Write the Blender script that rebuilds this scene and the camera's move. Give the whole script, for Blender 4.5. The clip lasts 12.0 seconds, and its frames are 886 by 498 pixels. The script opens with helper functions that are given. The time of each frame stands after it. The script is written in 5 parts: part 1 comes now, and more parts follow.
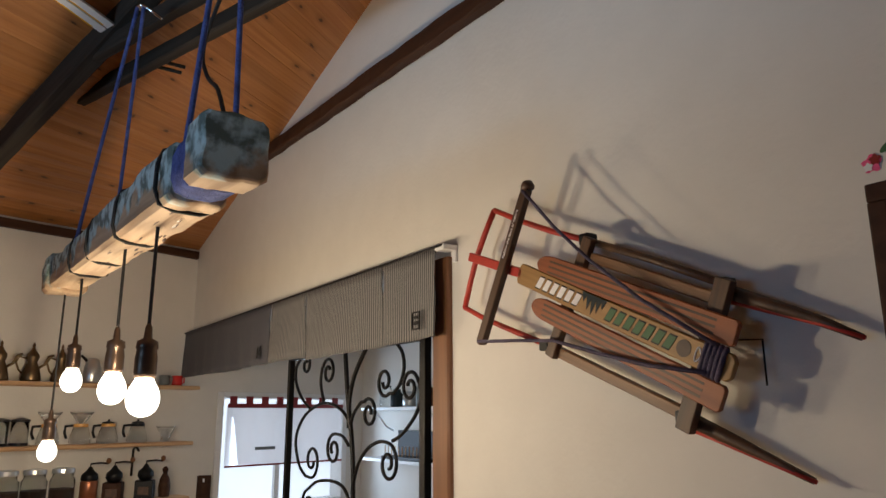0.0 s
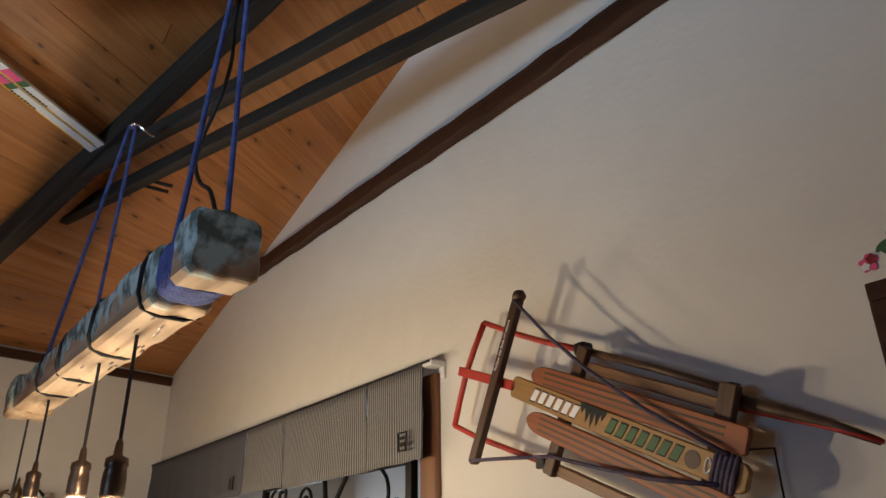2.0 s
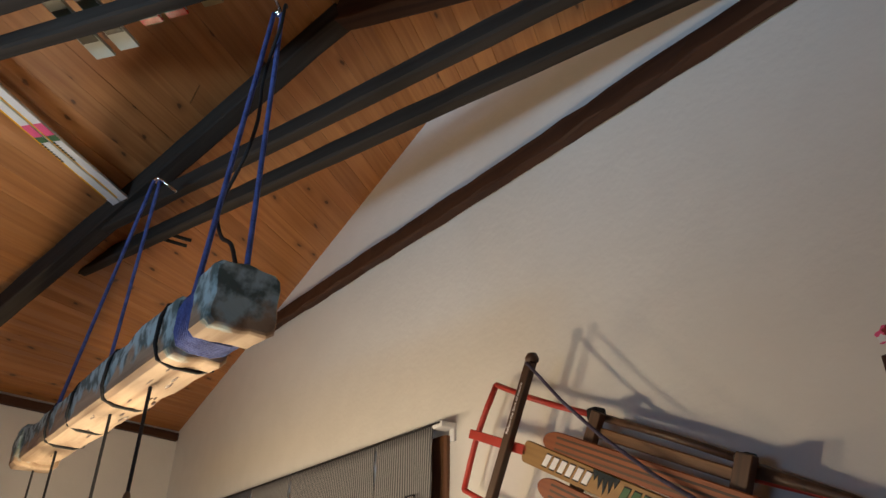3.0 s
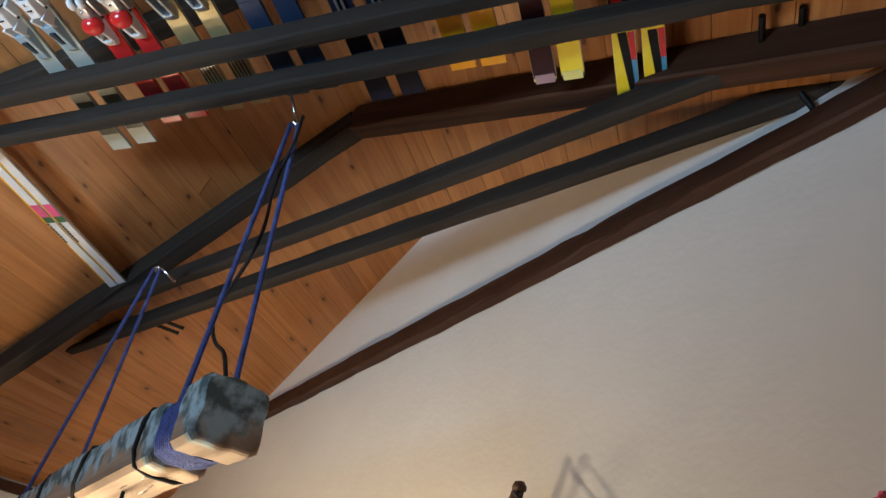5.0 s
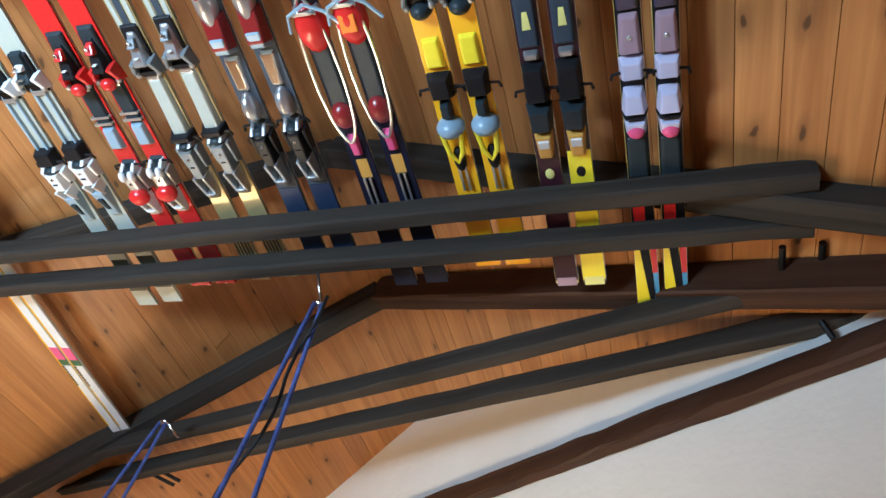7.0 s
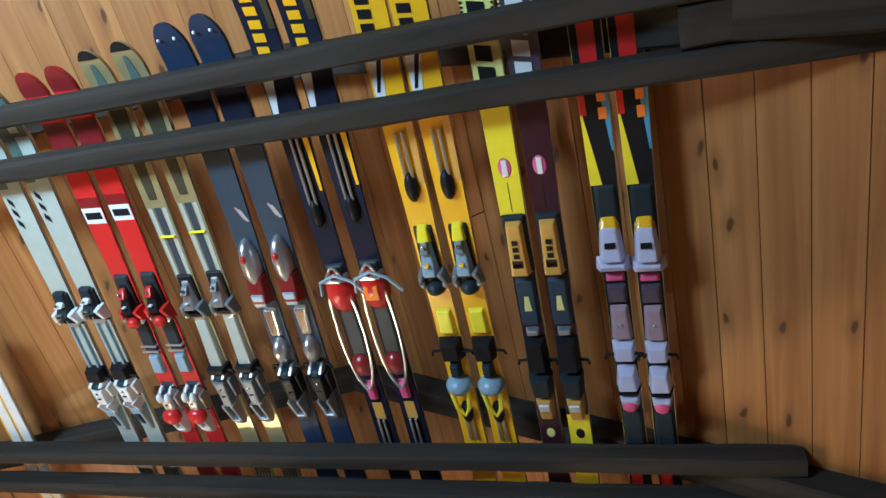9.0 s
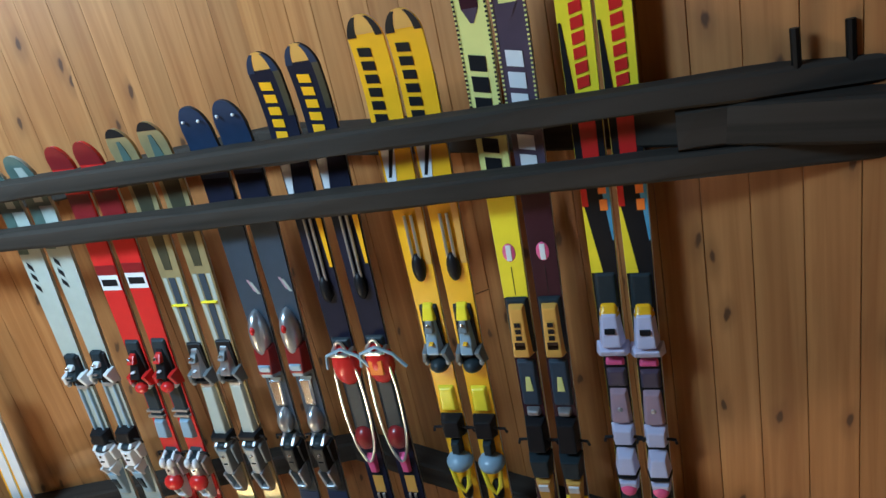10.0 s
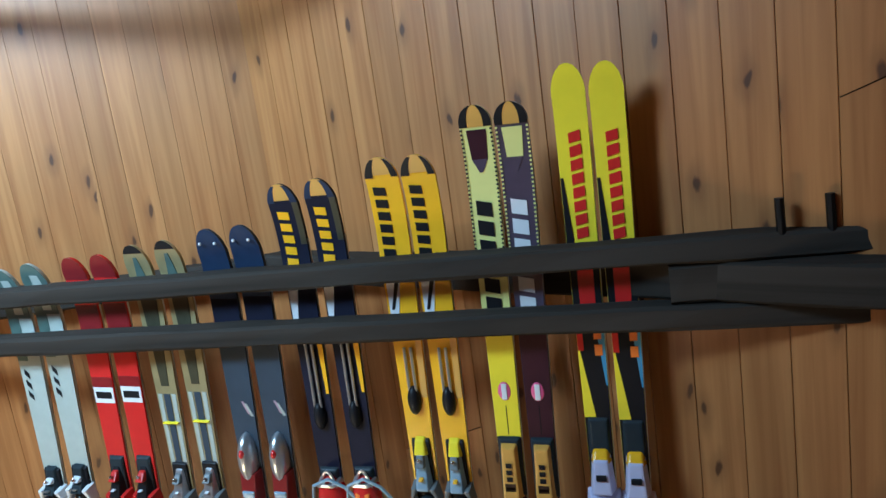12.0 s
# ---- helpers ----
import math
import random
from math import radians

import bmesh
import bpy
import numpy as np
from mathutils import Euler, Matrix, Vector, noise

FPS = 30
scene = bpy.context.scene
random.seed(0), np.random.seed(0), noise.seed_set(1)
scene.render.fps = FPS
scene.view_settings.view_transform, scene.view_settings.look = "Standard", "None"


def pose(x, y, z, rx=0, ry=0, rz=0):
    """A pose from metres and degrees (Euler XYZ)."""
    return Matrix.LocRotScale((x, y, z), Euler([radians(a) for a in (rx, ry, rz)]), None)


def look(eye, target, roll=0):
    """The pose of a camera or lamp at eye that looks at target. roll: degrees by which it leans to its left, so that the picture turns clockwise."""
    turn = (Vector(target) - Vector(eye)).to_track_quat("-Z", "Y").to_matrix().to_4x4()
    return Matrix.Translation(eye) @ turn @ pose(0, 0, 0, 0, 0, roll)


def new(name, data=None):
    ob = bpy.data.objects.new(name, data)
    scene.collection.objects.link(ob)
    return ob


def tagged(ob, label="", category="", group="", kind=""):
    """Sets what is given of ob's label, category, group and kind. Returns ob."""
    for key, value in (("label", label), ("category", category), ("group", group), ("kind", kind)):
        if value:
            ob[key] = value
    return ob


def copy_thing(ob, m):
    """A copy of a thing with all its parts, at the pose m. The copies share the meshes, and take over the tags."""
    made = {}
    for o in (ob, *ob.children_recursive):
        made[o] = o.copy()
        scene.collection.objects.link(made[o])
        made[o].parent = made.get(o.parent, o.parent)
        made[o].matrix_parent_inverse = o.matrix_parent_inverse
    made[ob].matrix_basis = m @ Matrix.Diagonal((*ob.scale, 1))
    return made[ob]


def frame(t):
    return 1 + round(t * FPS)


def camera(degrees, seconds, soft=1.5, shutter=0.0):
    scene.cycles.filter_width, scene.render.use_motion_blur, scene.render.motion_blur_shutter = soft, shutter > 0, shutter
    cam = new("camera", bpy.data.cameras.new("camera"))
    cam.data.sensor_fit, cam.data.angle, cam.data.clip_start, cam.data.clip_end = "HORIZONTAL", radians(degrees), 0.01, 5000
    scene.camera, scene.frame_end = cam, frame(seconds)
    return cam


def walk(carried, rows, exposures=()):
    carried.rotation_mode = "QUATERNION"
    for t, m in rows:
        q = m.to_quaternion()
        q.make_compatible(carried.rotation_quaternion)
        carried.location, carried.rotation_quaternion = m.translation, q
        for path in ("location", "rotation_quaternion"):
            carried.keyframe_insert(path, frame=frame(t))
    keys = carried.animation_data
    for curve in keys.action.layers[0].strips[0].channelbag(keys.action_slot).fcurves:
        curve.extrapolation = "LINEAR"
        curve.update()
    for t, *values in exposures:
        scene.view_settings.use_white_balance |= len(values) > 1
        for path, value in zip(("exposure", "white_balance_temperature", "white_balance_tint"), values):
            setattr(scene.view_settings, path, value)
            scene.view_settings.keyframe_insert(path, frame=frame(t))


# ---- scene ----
cam = camera(63.4, 12.0)
PATH = [
    (0, (0.194, -1.251, 1.55), (-1.419, -0.157, 2.0), -0.2),
    (0.5, (0.193, -1.251, 1.548), (-1.411, -0.167, 2.052), 0.2),
    (1, (0.182, -1.255, 1.535), (-1.396, -0.18, 2.13), -0.8),
    (1.5, (0.159, -1.25, 1.518), (-1.367, -0.134, 2.172), -2.8),
    (2, (0.134, -1.248, 1.511), (-1.348, -0.166, 2.308), -0.9),
    (2.5, (0.142, -1.262, 1.497), (-1.314, -0.22, 2.388), -0.1),
    (3, (0.139, -1.261, 1.501), (-1.3, -0.25, 2.452), 1.1),
    (3.2, (0.134, -1.259, 1.503), (-1.292, -0.256, 2.482), 1.4),
    (4.8, (0.159, -1.295, 1.546), (-1.187, -0.361, 2.693), 5.6),
    (5, (0.16, -1.286, 1.552), (-1.171, -0.356, 2.72), 5.6),
    (5.5, (0.17, -1.297, 1.574), (-1.123, -0.385, 2.797), 7.5),
    (6, (0.184, -1.313, 1.59), (-1.08, -0.445, 2.873), 7.7),
    (6.5, (0.2, -1.33, 1.609), (-1.035, -0.531, 2.964), 9.7),
    (7, (0.224, -1.355, 1.646), (-0.965, -0.647, 3.09), 13.4),
    (7.5, (0.232, -1.378, 1.626), (-0.86, -0.822, 3.206), 19.0),
    (7.7, (0.246, -1.371, 1.642), (-0.835, -0.866, 3.247), 20.7),
    (9.5, (0.495, -1.494, 1.672), (-0.501, -1.21, 3.383), 29.7),
    (10, (0.501, -1.501, 1.657), (-0.446, -1.279, 3.404), 33.1),
    (10.5, (0.502, -1.5, 1.646), (-0.391, -1.342, 3.429), 36.1),
    (11, (0.503, -1.503, 1.63), (-0.321, -1.419, 3.451), 41.1),
    (11.5, (0.51, -1.512, 1.615), (-0.234, -1.487, 3.471), 46.5),
    (12, (0.514, -1.517, 1.611), (-0.198, -1.552, 3.479), 51.5),
]
walk(cam, [(t, look(eye, target, roll)) for t, eye, target, roll in PATH],
     [(0, -1.15, 5700, 9), (2.5, -1.12, 5800, 9), (4.8, -0.75, 5700, 8), (5.5, -0.68, 5700, 8), (7.0, 0.05, 5700, 7), (7.7, 0.1, 5700, 7), (9.5, -0.72, 5600, 3), (12, -0.76, 5300, 2)])

# ---- world, light ----
AX = Vector((-0.573, 0.819, 0.0))      # along the ridge, towards the plastered gable wall
BX = Vector((0.819, 0.573, 0.0))       # across the ridge
EV = Vector((0.242, -0.970, 0.0))      # along the low side wall
CORNER = Vector((-4.505, 0.0, 0.0))
RIDGE_B, RIDGE_Z, SLOPE_R = -1.46, 3.34, 0.36
EAVE_Z = 2.62

world = bpy.data.worlds.new("world")
scene.world = world
world.use_nodes = True
wn = world.node_tree.nodes
sky = wn.new("ShaderNodeTexSky")
sky.sky_type, sky.sun_disc, sky.sun_elevation, sky.sun_rotation = "NISHITA", False, radians(38), radians(120)
world.node_tree.links.new(sky.outputs[0], wn["Background"].inputs[0])
wn["Background"].inputs[1].default_value = 0.10


def area_lamp(name, place, target, sx, sy, watts, colour, spread=180):
    d = bpy.data.lights.new(name, "AREA")
    d.shape, d.size, d.size_y, d.energy, d.color, d.spread = "RECTANGLE", sx, sy, watts, colour, radians(spread)
    ob = new(name, d)
    ob.matrix_world = look(place, target)
    return ob


def bulb_lamp(place, watts):
    d = bpy.data.lights.new("bulb_light", "POINT")
    d.energy, d.color, d.shadow_soft_size = watts, (1.0, 0.73, 0.43), 0.022
    ob = new("bulb_light", d)
    ob.location = place
    return ob


BULBS = [(-1.394, -0.919, 1.583), (-1.747, -0.919, 1.612), (-2.486, -0.919, 1.661), (-2.927, -0.919, 1.419)]
for p in BULBS:
    bulb_lamp((p[0], p[1], p[2]), 26.0)
# daylight: two fill lamps at an added, unseen back window, one at the kitchen's
# back pair: narrow one aimed up at the ceiling, a weaker, bluer broad one
area_lamp("daylight_fill", (-0.40, -3.63, 1.20), (-0.65, -2.75, 2.9), 1.05, 0.45, 68, (0.68, 0.86, 1.0), 100)
area_lamp("daylight_fill", (-0.40, -3.63, 1.60), (-0.60, -2.60, 1.5), 1.05, 0.35, 19, (0.34, 0.66, 1.0))
area_lamp("daylight_fill", (-4.62, 0.75, 1.32), (-2.5, 1.0, 1.2), 0.9, 0.7, 15, (0.72, 0.87, 1.0))


# ---- materials ----
def nodes_of(name):
    m = bpy.data.materials.new(name)
    m.use_nodes = True
    t = m.node_tree
    return m, t, t.nodes["Principled BSDF"]


def plain(name, colour, rough=0.5, metal=0.0, vary=0.12, scale=30.0, bump=0.05, coat=0.0, emit=None):
    m, t, b = nodes_of(name)
    tc = t.nodes.new("ShaderNodeTexCoord")
    n1, n2 = t.nodes.new("ShaderNodeTexNoise"), t.nodes.new("ShaderNodeTexNoise")
    n1.inputs["Scale"].default_value, n2.inputs["Scale"].default_value = scale, scale * 0.13
    n1.inputs["Detail"].default_value = 5
    for n in (n1, n2):
        t.links.new(tc.outputs["Object"], n.inputs["Vector"])
    mx = t.nodes.new("ShaderNodeMath")
    mx.operation = "ADD"
    t.links.new(n1.outputs[0], mx.inputs[0])
    t.links.new(n2.outputs[0], mx.inputs[1])
    rp = t.nodes.new("ShaderNodeMapRange")
    rp.inputs["From Min"].default_value, rp.inputs["From Max"].default_value = 0.6, 1.4
    rp.inputs["To Min"].default_value, rp.inputs["To Max"].default_value = 1 - vary, 1 + vary
    t.links.new(mx.outputs[0], rp.inputs["Value"])
    mul = t.nodes.new("ShaderNodeVectorMath")
    mul.operation = "SCALE"
    mul.inputs[0].default_value = colour[:3]
    t.links.new(rp.outputs[0], mul.inputs["Scale"])
    t.links.new(mul.outputs[0], b.inputs["Base Color"])
    b.inputs["Roughness"].default_value, b.inputs["Metallic"].default_value = rough, metal
    b.inputs["Coat Weight"].default_value = coat
    if bump:
        bp = t.nodes.new("ShaderNodeBump")
        bp.inputs["Strength"].default_value, bp.inputs["Distance"].default_value = bump, 0.01
        t.links.new(n1.outputs[0], bp.inputs["Height"])
        t.links.new(bp.outputs[0], b.inputs["Normal"])
    if emit:
        b.inputs["Emission Color"].default_value = (*colour[:3], 1)
        b.inputs["Emission Strength"].default_value = emit
    return m


def wood(name, light, dark, rough=0.5, along="UV", knots=0.0, grain=1.0, bump=0.15, tint=0.25, coat=0.0):
    """Grain runs along the second coordinate. Boards of one mesh differ by island."""
    m, t, b = nodes_of(name)
    N, L = t.nodes.new, t.links.new
    tc = N("ShaderNodeTexCoord")
    src = tc.outputs[along]
    geo = N("ShaderNodeNewGeometry")
    off = N("ShaderNodeVectorMath")
    off.operation = "SCALE"
    off.inputs[0].default_value = (7.3, 3.1, 5.7)
    L(geo.outputs["Random Per Island"], off.inputs["Scale"])
    add = N("ShaderNodeVectorMath")
    L(src, add.inputs[0])
    L(off.outputs[0], add.inputs[1])
    mp = N("ShaderNodeMapping")
    mp.inputs["Scale"].default_value = (38 * grain, 1.6 * grain, 38 * grain)
    L(add.outputs[0], mp.inputs["Vector"])
    n1 = N("ShaderNodeTexNoise")
    n1.inputs["Scale"].default_value, n1.inputs["Detail"].default_value, n1.inputs["Distortion"].default_value = 1.0, 6, 0.6
    L(mp.outputs[0], n1.inputs["Vector"])
    n2 = N("ShaderNodeTexNoise")
    n2.inputs["Scale"].default_value = 2.3
    L(add.outputs[0], n2.inputs["Vector"])
    ramp = N("ShaderNodeValToRGB")
    ramp.color_ramp.elements[0].position, ramp.color_ramp.elements[1].position = 0.30, 0.68
    ramp.color_ramp.elements[0].color, ramp.color_ramp.elements[1].color = (*dark, 1), (*light, 1)
    L(n1.outputs[0], ramp.inputs[0])
    hs = N("ShaderNodeHueSaturation")
    L(ramp.outputs[0], hs.inputs["Color"])
    va = N("ShaderNodeMapRange")
    va.inputs["To Min"].default_value, va.inputs["To Max"].default_value = 1 - tint, 1 + tint
    av = N("ShaderNodeMath")
    av.operation = "MULTIPLY_ADD"
    av.inputs[1].default_value, av.inputs[2].default_value = 0.5, 0.25
    L(geo.outputs["Random Per Island"], av.inputs[0])
    a2 = N("ShaderNodeMath")
    a2.operation = "MULTIPLY_ADD"
    a2.inputs[1].default_value = 0.5
    L(n2.outputs[0], a2.inputs[0])
    L(av.outputs[0], a2.inputs[2])
    L(a2.outputs[0], va.inputs["Value"])
    L(va.outputs[0], hs.inputs["Value"])
    last = hs.outputs[0]
    if knots:
        vm = N("ShaderNodeMapping")
        vm.inputs["Scale"].default_value = (9.5, 5.0, 9.5)
        L(add.outputs[0], vm.inputs["Vector"])
        wob = N("ShaderNodeTexNoise")
        wob.inputs["Scale"].default_value, wob.inputs["Detail"].default_value = 3.0, 3
        L(vm.outputs[0], wob.inputs["Vector"])
        wadd = N("ShaderNodeVectorMath")
        wadd.operation = "MULTIPLY_ADD"
        wadd.inputs[1].default_value = (0.22, 0.22, 0.0)
        L(wob.outputs["Color"], wadd.inputs[0])
        L(vm.outputs[0], wadd.inputs[2])
        vo = N("ShaderNodeTexVoronoi")
        vo.voronoi_dimensions = "2D"
        vo.inputs["Scale"].default_value, vo.inputs["Randomness"].default_value = 1.0, 1.0
        L(wadd.outputs[0], vo.inputs["Vector"])
        sp = N("ShaderNodeSeparateColor")
        L(vo.outputs["Color"], sp.inputs[0])
        th = N("ShaderNodeMath")
        th.operation = "LESS_THAN"
        th.inputs[1].default_value = knots
        L(sp.outputs[0], th.inputs[0])
        # a broad brown halo, then the small dark core
        for near, far, much, tone in ((0.05, 0.32, 0.45, (0.17, 0.068, 0.022)), (0.04, 0.095, 0.85, (0.055, 0.021, 0.009))):
            kr = N("ShaderNodeMapRange")
            kr.interpolation_type = "SMOOTHSTEP"
            kr.inputs["From Min"].default_value, kr.inputs["From Max"].default_value = near, far
            kr.inputs["To Min"].default_value, kr.inputs["To Max"].default_value = much, 0.0
            L(vo.outputs["Distance"], kr.inputs["Value"])
            km = N("ShaderNodeMath")
            km.operation = "MULTIPLY"
            L(kr.outputs[0], km.inputs[0])
            L(th.outputs[0], km.inputs[1])
            mix = N("ShaderNodeMix")
            mix.data_type = "RGBA"
            L(km.outputs[0], mix.inputs["Factor"])
            L(last, mix.inputs[6])
            mix.inputs[7].default_value = (*tone, 1)
            last = mix.outputs[2]
    L(last, b.inputs["Base Color"])
    b.inputs["Roughness"].default_value = rough
    b.inputs["Coat Weight"].default_value = coat
    bp = N("ShaderNodeBump")
    bp.inputs["Strength"].default_value, bp.inputs["Distance"].default_value = bump, 0.004
    L(n1.outputs[0], bp.inputs["Height"])
    L(bp.outputs[0], b.inputs["Normal"])
    return m


def plaster():
    m = plain("plaster", (0.71, 0.69, 0.65), 0.85, vary=0.045, scale=9, bump=0.0)
    t, b = m.node_tree, m.node_tree.nodes["Principled BSDF"]
    tc = t.nodes.new("ShaderNodeTexCoord")
    n = t.nodes.new("ShaderNodeTexNoise")
    n.inputs["Scale"].default_value, n.inputs["Detail"].default_value = 55, 6
    t.links.new(tc.outputs["Object"], n.inputs["Vector"])
    n2 = t.nodes.new("ShaderNodeTexNoise")
    n2.inputs["Scale"].default_value = 3.0
    t.links.new(tc.outputs["Object"], n2.inputs["Vector"])
    ad = t.nodes.new("ShaderNodeMath")
    ad.operation = "MULTIPLY_ADD"
    ad.inputs[1].default_value = 3.0
    t.links.new(n2.outputs[0], ad.inputs[0])
    t.links.new(n.outputs[0], ad.inputs[2])
    bp = t.nodes.new("ShaderNodeBump")
    bp.inputs["Strength"].default_value, bp.inputs["Distance"].default_value = 0.22, 0.006
    t.links.new(ad.outputs[0], bp.inputs["Height"])
    t.links.new(bp.outputs[0], b.inputs["Normal"])
    return m


def striped(name, c0, c1, period):
    m, t, b = nodes_of(name)
    tc = t.nodes.new("ShaderNodeTexCoord")
    wv = t.nodes.new("ShaderNodeTexWave")
    wv.wave_profile = "SIN"
    wv.inputs["Scale"].default_value = 0.314 / period
    wv.inputs["Distortion"].default_value = 0.0
    t.links.new(tc.outputs["UV"], wv.inputs["Vector"])
    rp = t.nodes.new("ShaderNodeValToRGB")
    rp.color_ramp.elements[0].position, rp.color_ramp.elements[1].position = 0.42, 0.62
    rp.color_ramp.elements[0].color, rp.color_ramp.elements[1].color = (*c0, 1), (*c1, 1)
    t.links.new(wv.outputs[0], rp.inputs[0])
    t.links.new(rp.outputs[0], b.inputs["Base Color"])
    b.inputs["Roughness"].default_value = 0.95
    n = t.nodes.new("ShaderNodeTexNoise")
    n.inputs["Scale"].default_value = 400
    t.links.new(tc.outputs["UV"], n.inputs["Vector"])
    bp = t.nodes.new("ShaderNodeBump")
    bp.inputs["Strength"].default_value, bp.inputs["Distance"].default_value = 0.3, 0.002
    t.links.new(n.outputs[0], bp.inputs["Height"])
    t.links.new(bp.outputs[0], b.inputs["Normal"])
    return m


def peeling(name):
    """Old timber: bare wood with the remains of blue-green paint."""
    m = wood(name, (0.55, 0.42, 0.28), (0.26, 0.17, 0.10), 0.8, "Object", grain=0.6, bump=0.6)
    t, b = m.node_tree, m.node_tree.nodes["Principled BSDF"]
    N, L = t.nodes.new, t.links.new
    base = b.inputs["Base Color"].links[0].from_socket
    tc, n, n3 = N("ShaderNodeTexCoord"), N("ShaderNodeTexNoise"), N("ShaderNodeTexNoise")
    n.inputs["Scale"].default_value, n.inputs["Detail"].default_value = 8, 9
    n3.inputs["Scale"].default_value, n3.inputs["Detail"].default_value = 24, 10
    L(tc.outputs["Object"], n.inputs["Vector"])
    L(tc.outputs["Object"], n3.inputs["Vector"])
    sep = N("ShaderNodeSeparateXYZ")
    L(tc.outputs["Object"], sep.inputs[0])
    h = N("ShaderNodeMath")
    h.operation = "MULTIPLY_ADD"
    h.inputs[1].default_value, h.inputs[2].default_value = 4.2, 0.10
    L(sep.outputs["Z"], h.inputs[0])
    s = N("ShaderNodeMath")
    L(h.outputs[0], s.inputs[0])
    L(n.outputs[0], s.inputs[1])
    r = N("ShaderNodeValToRGB")
    r.color_ramp.elements[0].position, r.color_ramp.elements[1].position = 0.50, 0.58
    L(s.outputs[0], r.inputs[0])
    pr = N("ShaderNodeValToRGB")
    pr.color_ramp.elements[0].position, pr.color_ramp.elements[1].position = 0.43, 0.56
    pr.color_ramp.elements[0].color, pr.color_ramp.elements[1].color = (0.13, 0.18, 0.17, 1), (0.50, 0.66, 0.68, 1)
    L(n3.outputs[0], pr.inputs[0])
    mx = N("ShaderNodeMix")
    mx.data_type = "RGBA"
    L(r.outputs[0], mx.inputs["Factor"])
    L(base, mx.inputs[6])
    L(pr.outputs[0], mx.inputs[7])
    L(mx.outputs[2], b.inputs["Base Color"])
    return m


def glass(name, colour=(0.95, 0.97, 0.97)):
    m, t, b = nodes_of(name)
    b.inputs["Base Color"].default_value = (*colour, 1)
    b.inputs["Roughness"].default_value, b.inputs["Transmission Weight"].default_value = 0.03, 1.0
    b.inputs["IOR"].default_value = 1.3
    return m


M_PLASTER = plaster()
M_BOARD = wood("pine_boards", (0.40, 0.180, 0.056), (0.28, 0.108, 0.030), 0.42, "UV", knots=0.33, bump=0.08, tint=0.22)
M_DARK = wood("dark_timber", (0.044, 0.036, 0.029), (0.019, 0.0155, 0.012), 0.82, "Object", grain=0.7, bump=0.35)
M_BROWN = wood("brown_timber", (0.060, 0.027, 0.014), (0.026, 0.011, 0.0065), 0.6, "Object", grain=0.7, bump=0.35)
M_POST = wood("post_wood", (0.20, 0.085, 0.032), (0.10, 0.04, 0.015), 0.5, "Object", grain=0.5)
M_FLOOR = wood("floor_wood", (0.30, 0.17, 0.08), (0.18, 0.09, 0.04), 0.5, "Object", grain=0.4)
M_SLED = wood("sled_wood", (0.38, 0.115, 0.030), (0.19, 0.050, 0.015), 0.5, "Object", grain=0.9, coat=0.1)
M_DECK = wood("sled_deck", (0.42, 0.25, 0.075), (0.25, 0.130, 0.036), 0.5, "Object", grain=0.9, coat=0.1)
M_RAIL = wood("sled_rail", (0.21, 0.105, 0.042), (0.10, 0.048, 0.019), 0.5, "Object", grain=0.9)
M_BAR = wood("sled_bar", (0.095, 0.046, 0.021), (0.042, 0.020, 0.010), 0.5, "Object", grain=0.9)
M_SHELF = wood("shelf_wood", (0.55, 0.38, 0.22), (0.42, 0.26, 0.13), 0.6, "Object", grain=0.6)
M_LOG = peeling("peeling_timber")
M_NOREN = striped("striped_cotton", (0.062, 0.062, 0.068), (0.25, 0.245, 0.24), 0.0125)
M_NOREN2 = striped("blue_grey_cotton", (0.055, 0.058, 0.075), (0.125, 0.125, 0.145), 0.006)
M_CURTAIN = plain("white_cotton", (0.85, 0.83, 0.84), 0.9, vary=0.05)
M_IRON = plain("wrought_iron", (0.012, 0.012, 0.013), 0.45, 0.6, vary=0.3, bump=0.3)
M_BLACK = plain("black_plastic", (0.012, 0.012, 0.014), 0.4, vary=0.2)
M_CORD = plain("black_cord", (0.010, 0.010, 0.011), 0.7)
M_GREY = plain("grey_plastic", (0.17, 0.19, 0.20), 0.35, vary=0.15)
M_DGREY = plain("dark_grey_plastic", (0.024, 0.034, 0.040), 0.4, vary=0.2)
M_SILVER = plain("silver_metal", (0.62, 0.64, 0.66), 0.28, 0.85, vary=0.1)
M_CHROME = plain("chrome", (0.8, 0.8, 0.8), 0.15, 1.0, vary=0.05)
M_WHITE = plain("white_plastic", (0.78, 0.79, 0.80), 0.35, vary=0.06)
M_PALE = plain("pale_grey_green", (0.43, 0.47, 0.42), 0.3, vary=0.1, coat=0.3)
M_GREEN = plain("dark_green", (0.09, 0.14, 0.12), 0.3, vary=0.25, coat=0.4)
M_RED = plain("red_lacquer", (0.62, 0.022, 0.02), 0.25, vary=0.08, coat=0.5)
M_DRED = plain("dark_red", (0.22, 0.012, 0.015), 0.3, vary=0.15, coat=0.4)
M_REDP = plain("red_paint", (0.42, 0.035, 0.02), 0.5, vary=0.25)
M_GOLD = plain("gold_grey", (0.40, 0.33, 0.16), 0.28, 0.35, vary=0.2, coat=0.4)
M_OLIVE = plain("dark_olive", (0.055, 0.052, 0.030), 0.3, vary=0.3, coat=0.4)
M_NAVY = plain("navy_lacquer", (0.018, 0.034, 0.075), 0.36, vary=0.2, coat=0.2)
M_STEEL = plain("blue_grey_lacquer", (0.042, 0.058, 0.080), 0.48, vary=0.15, coat=0.05)
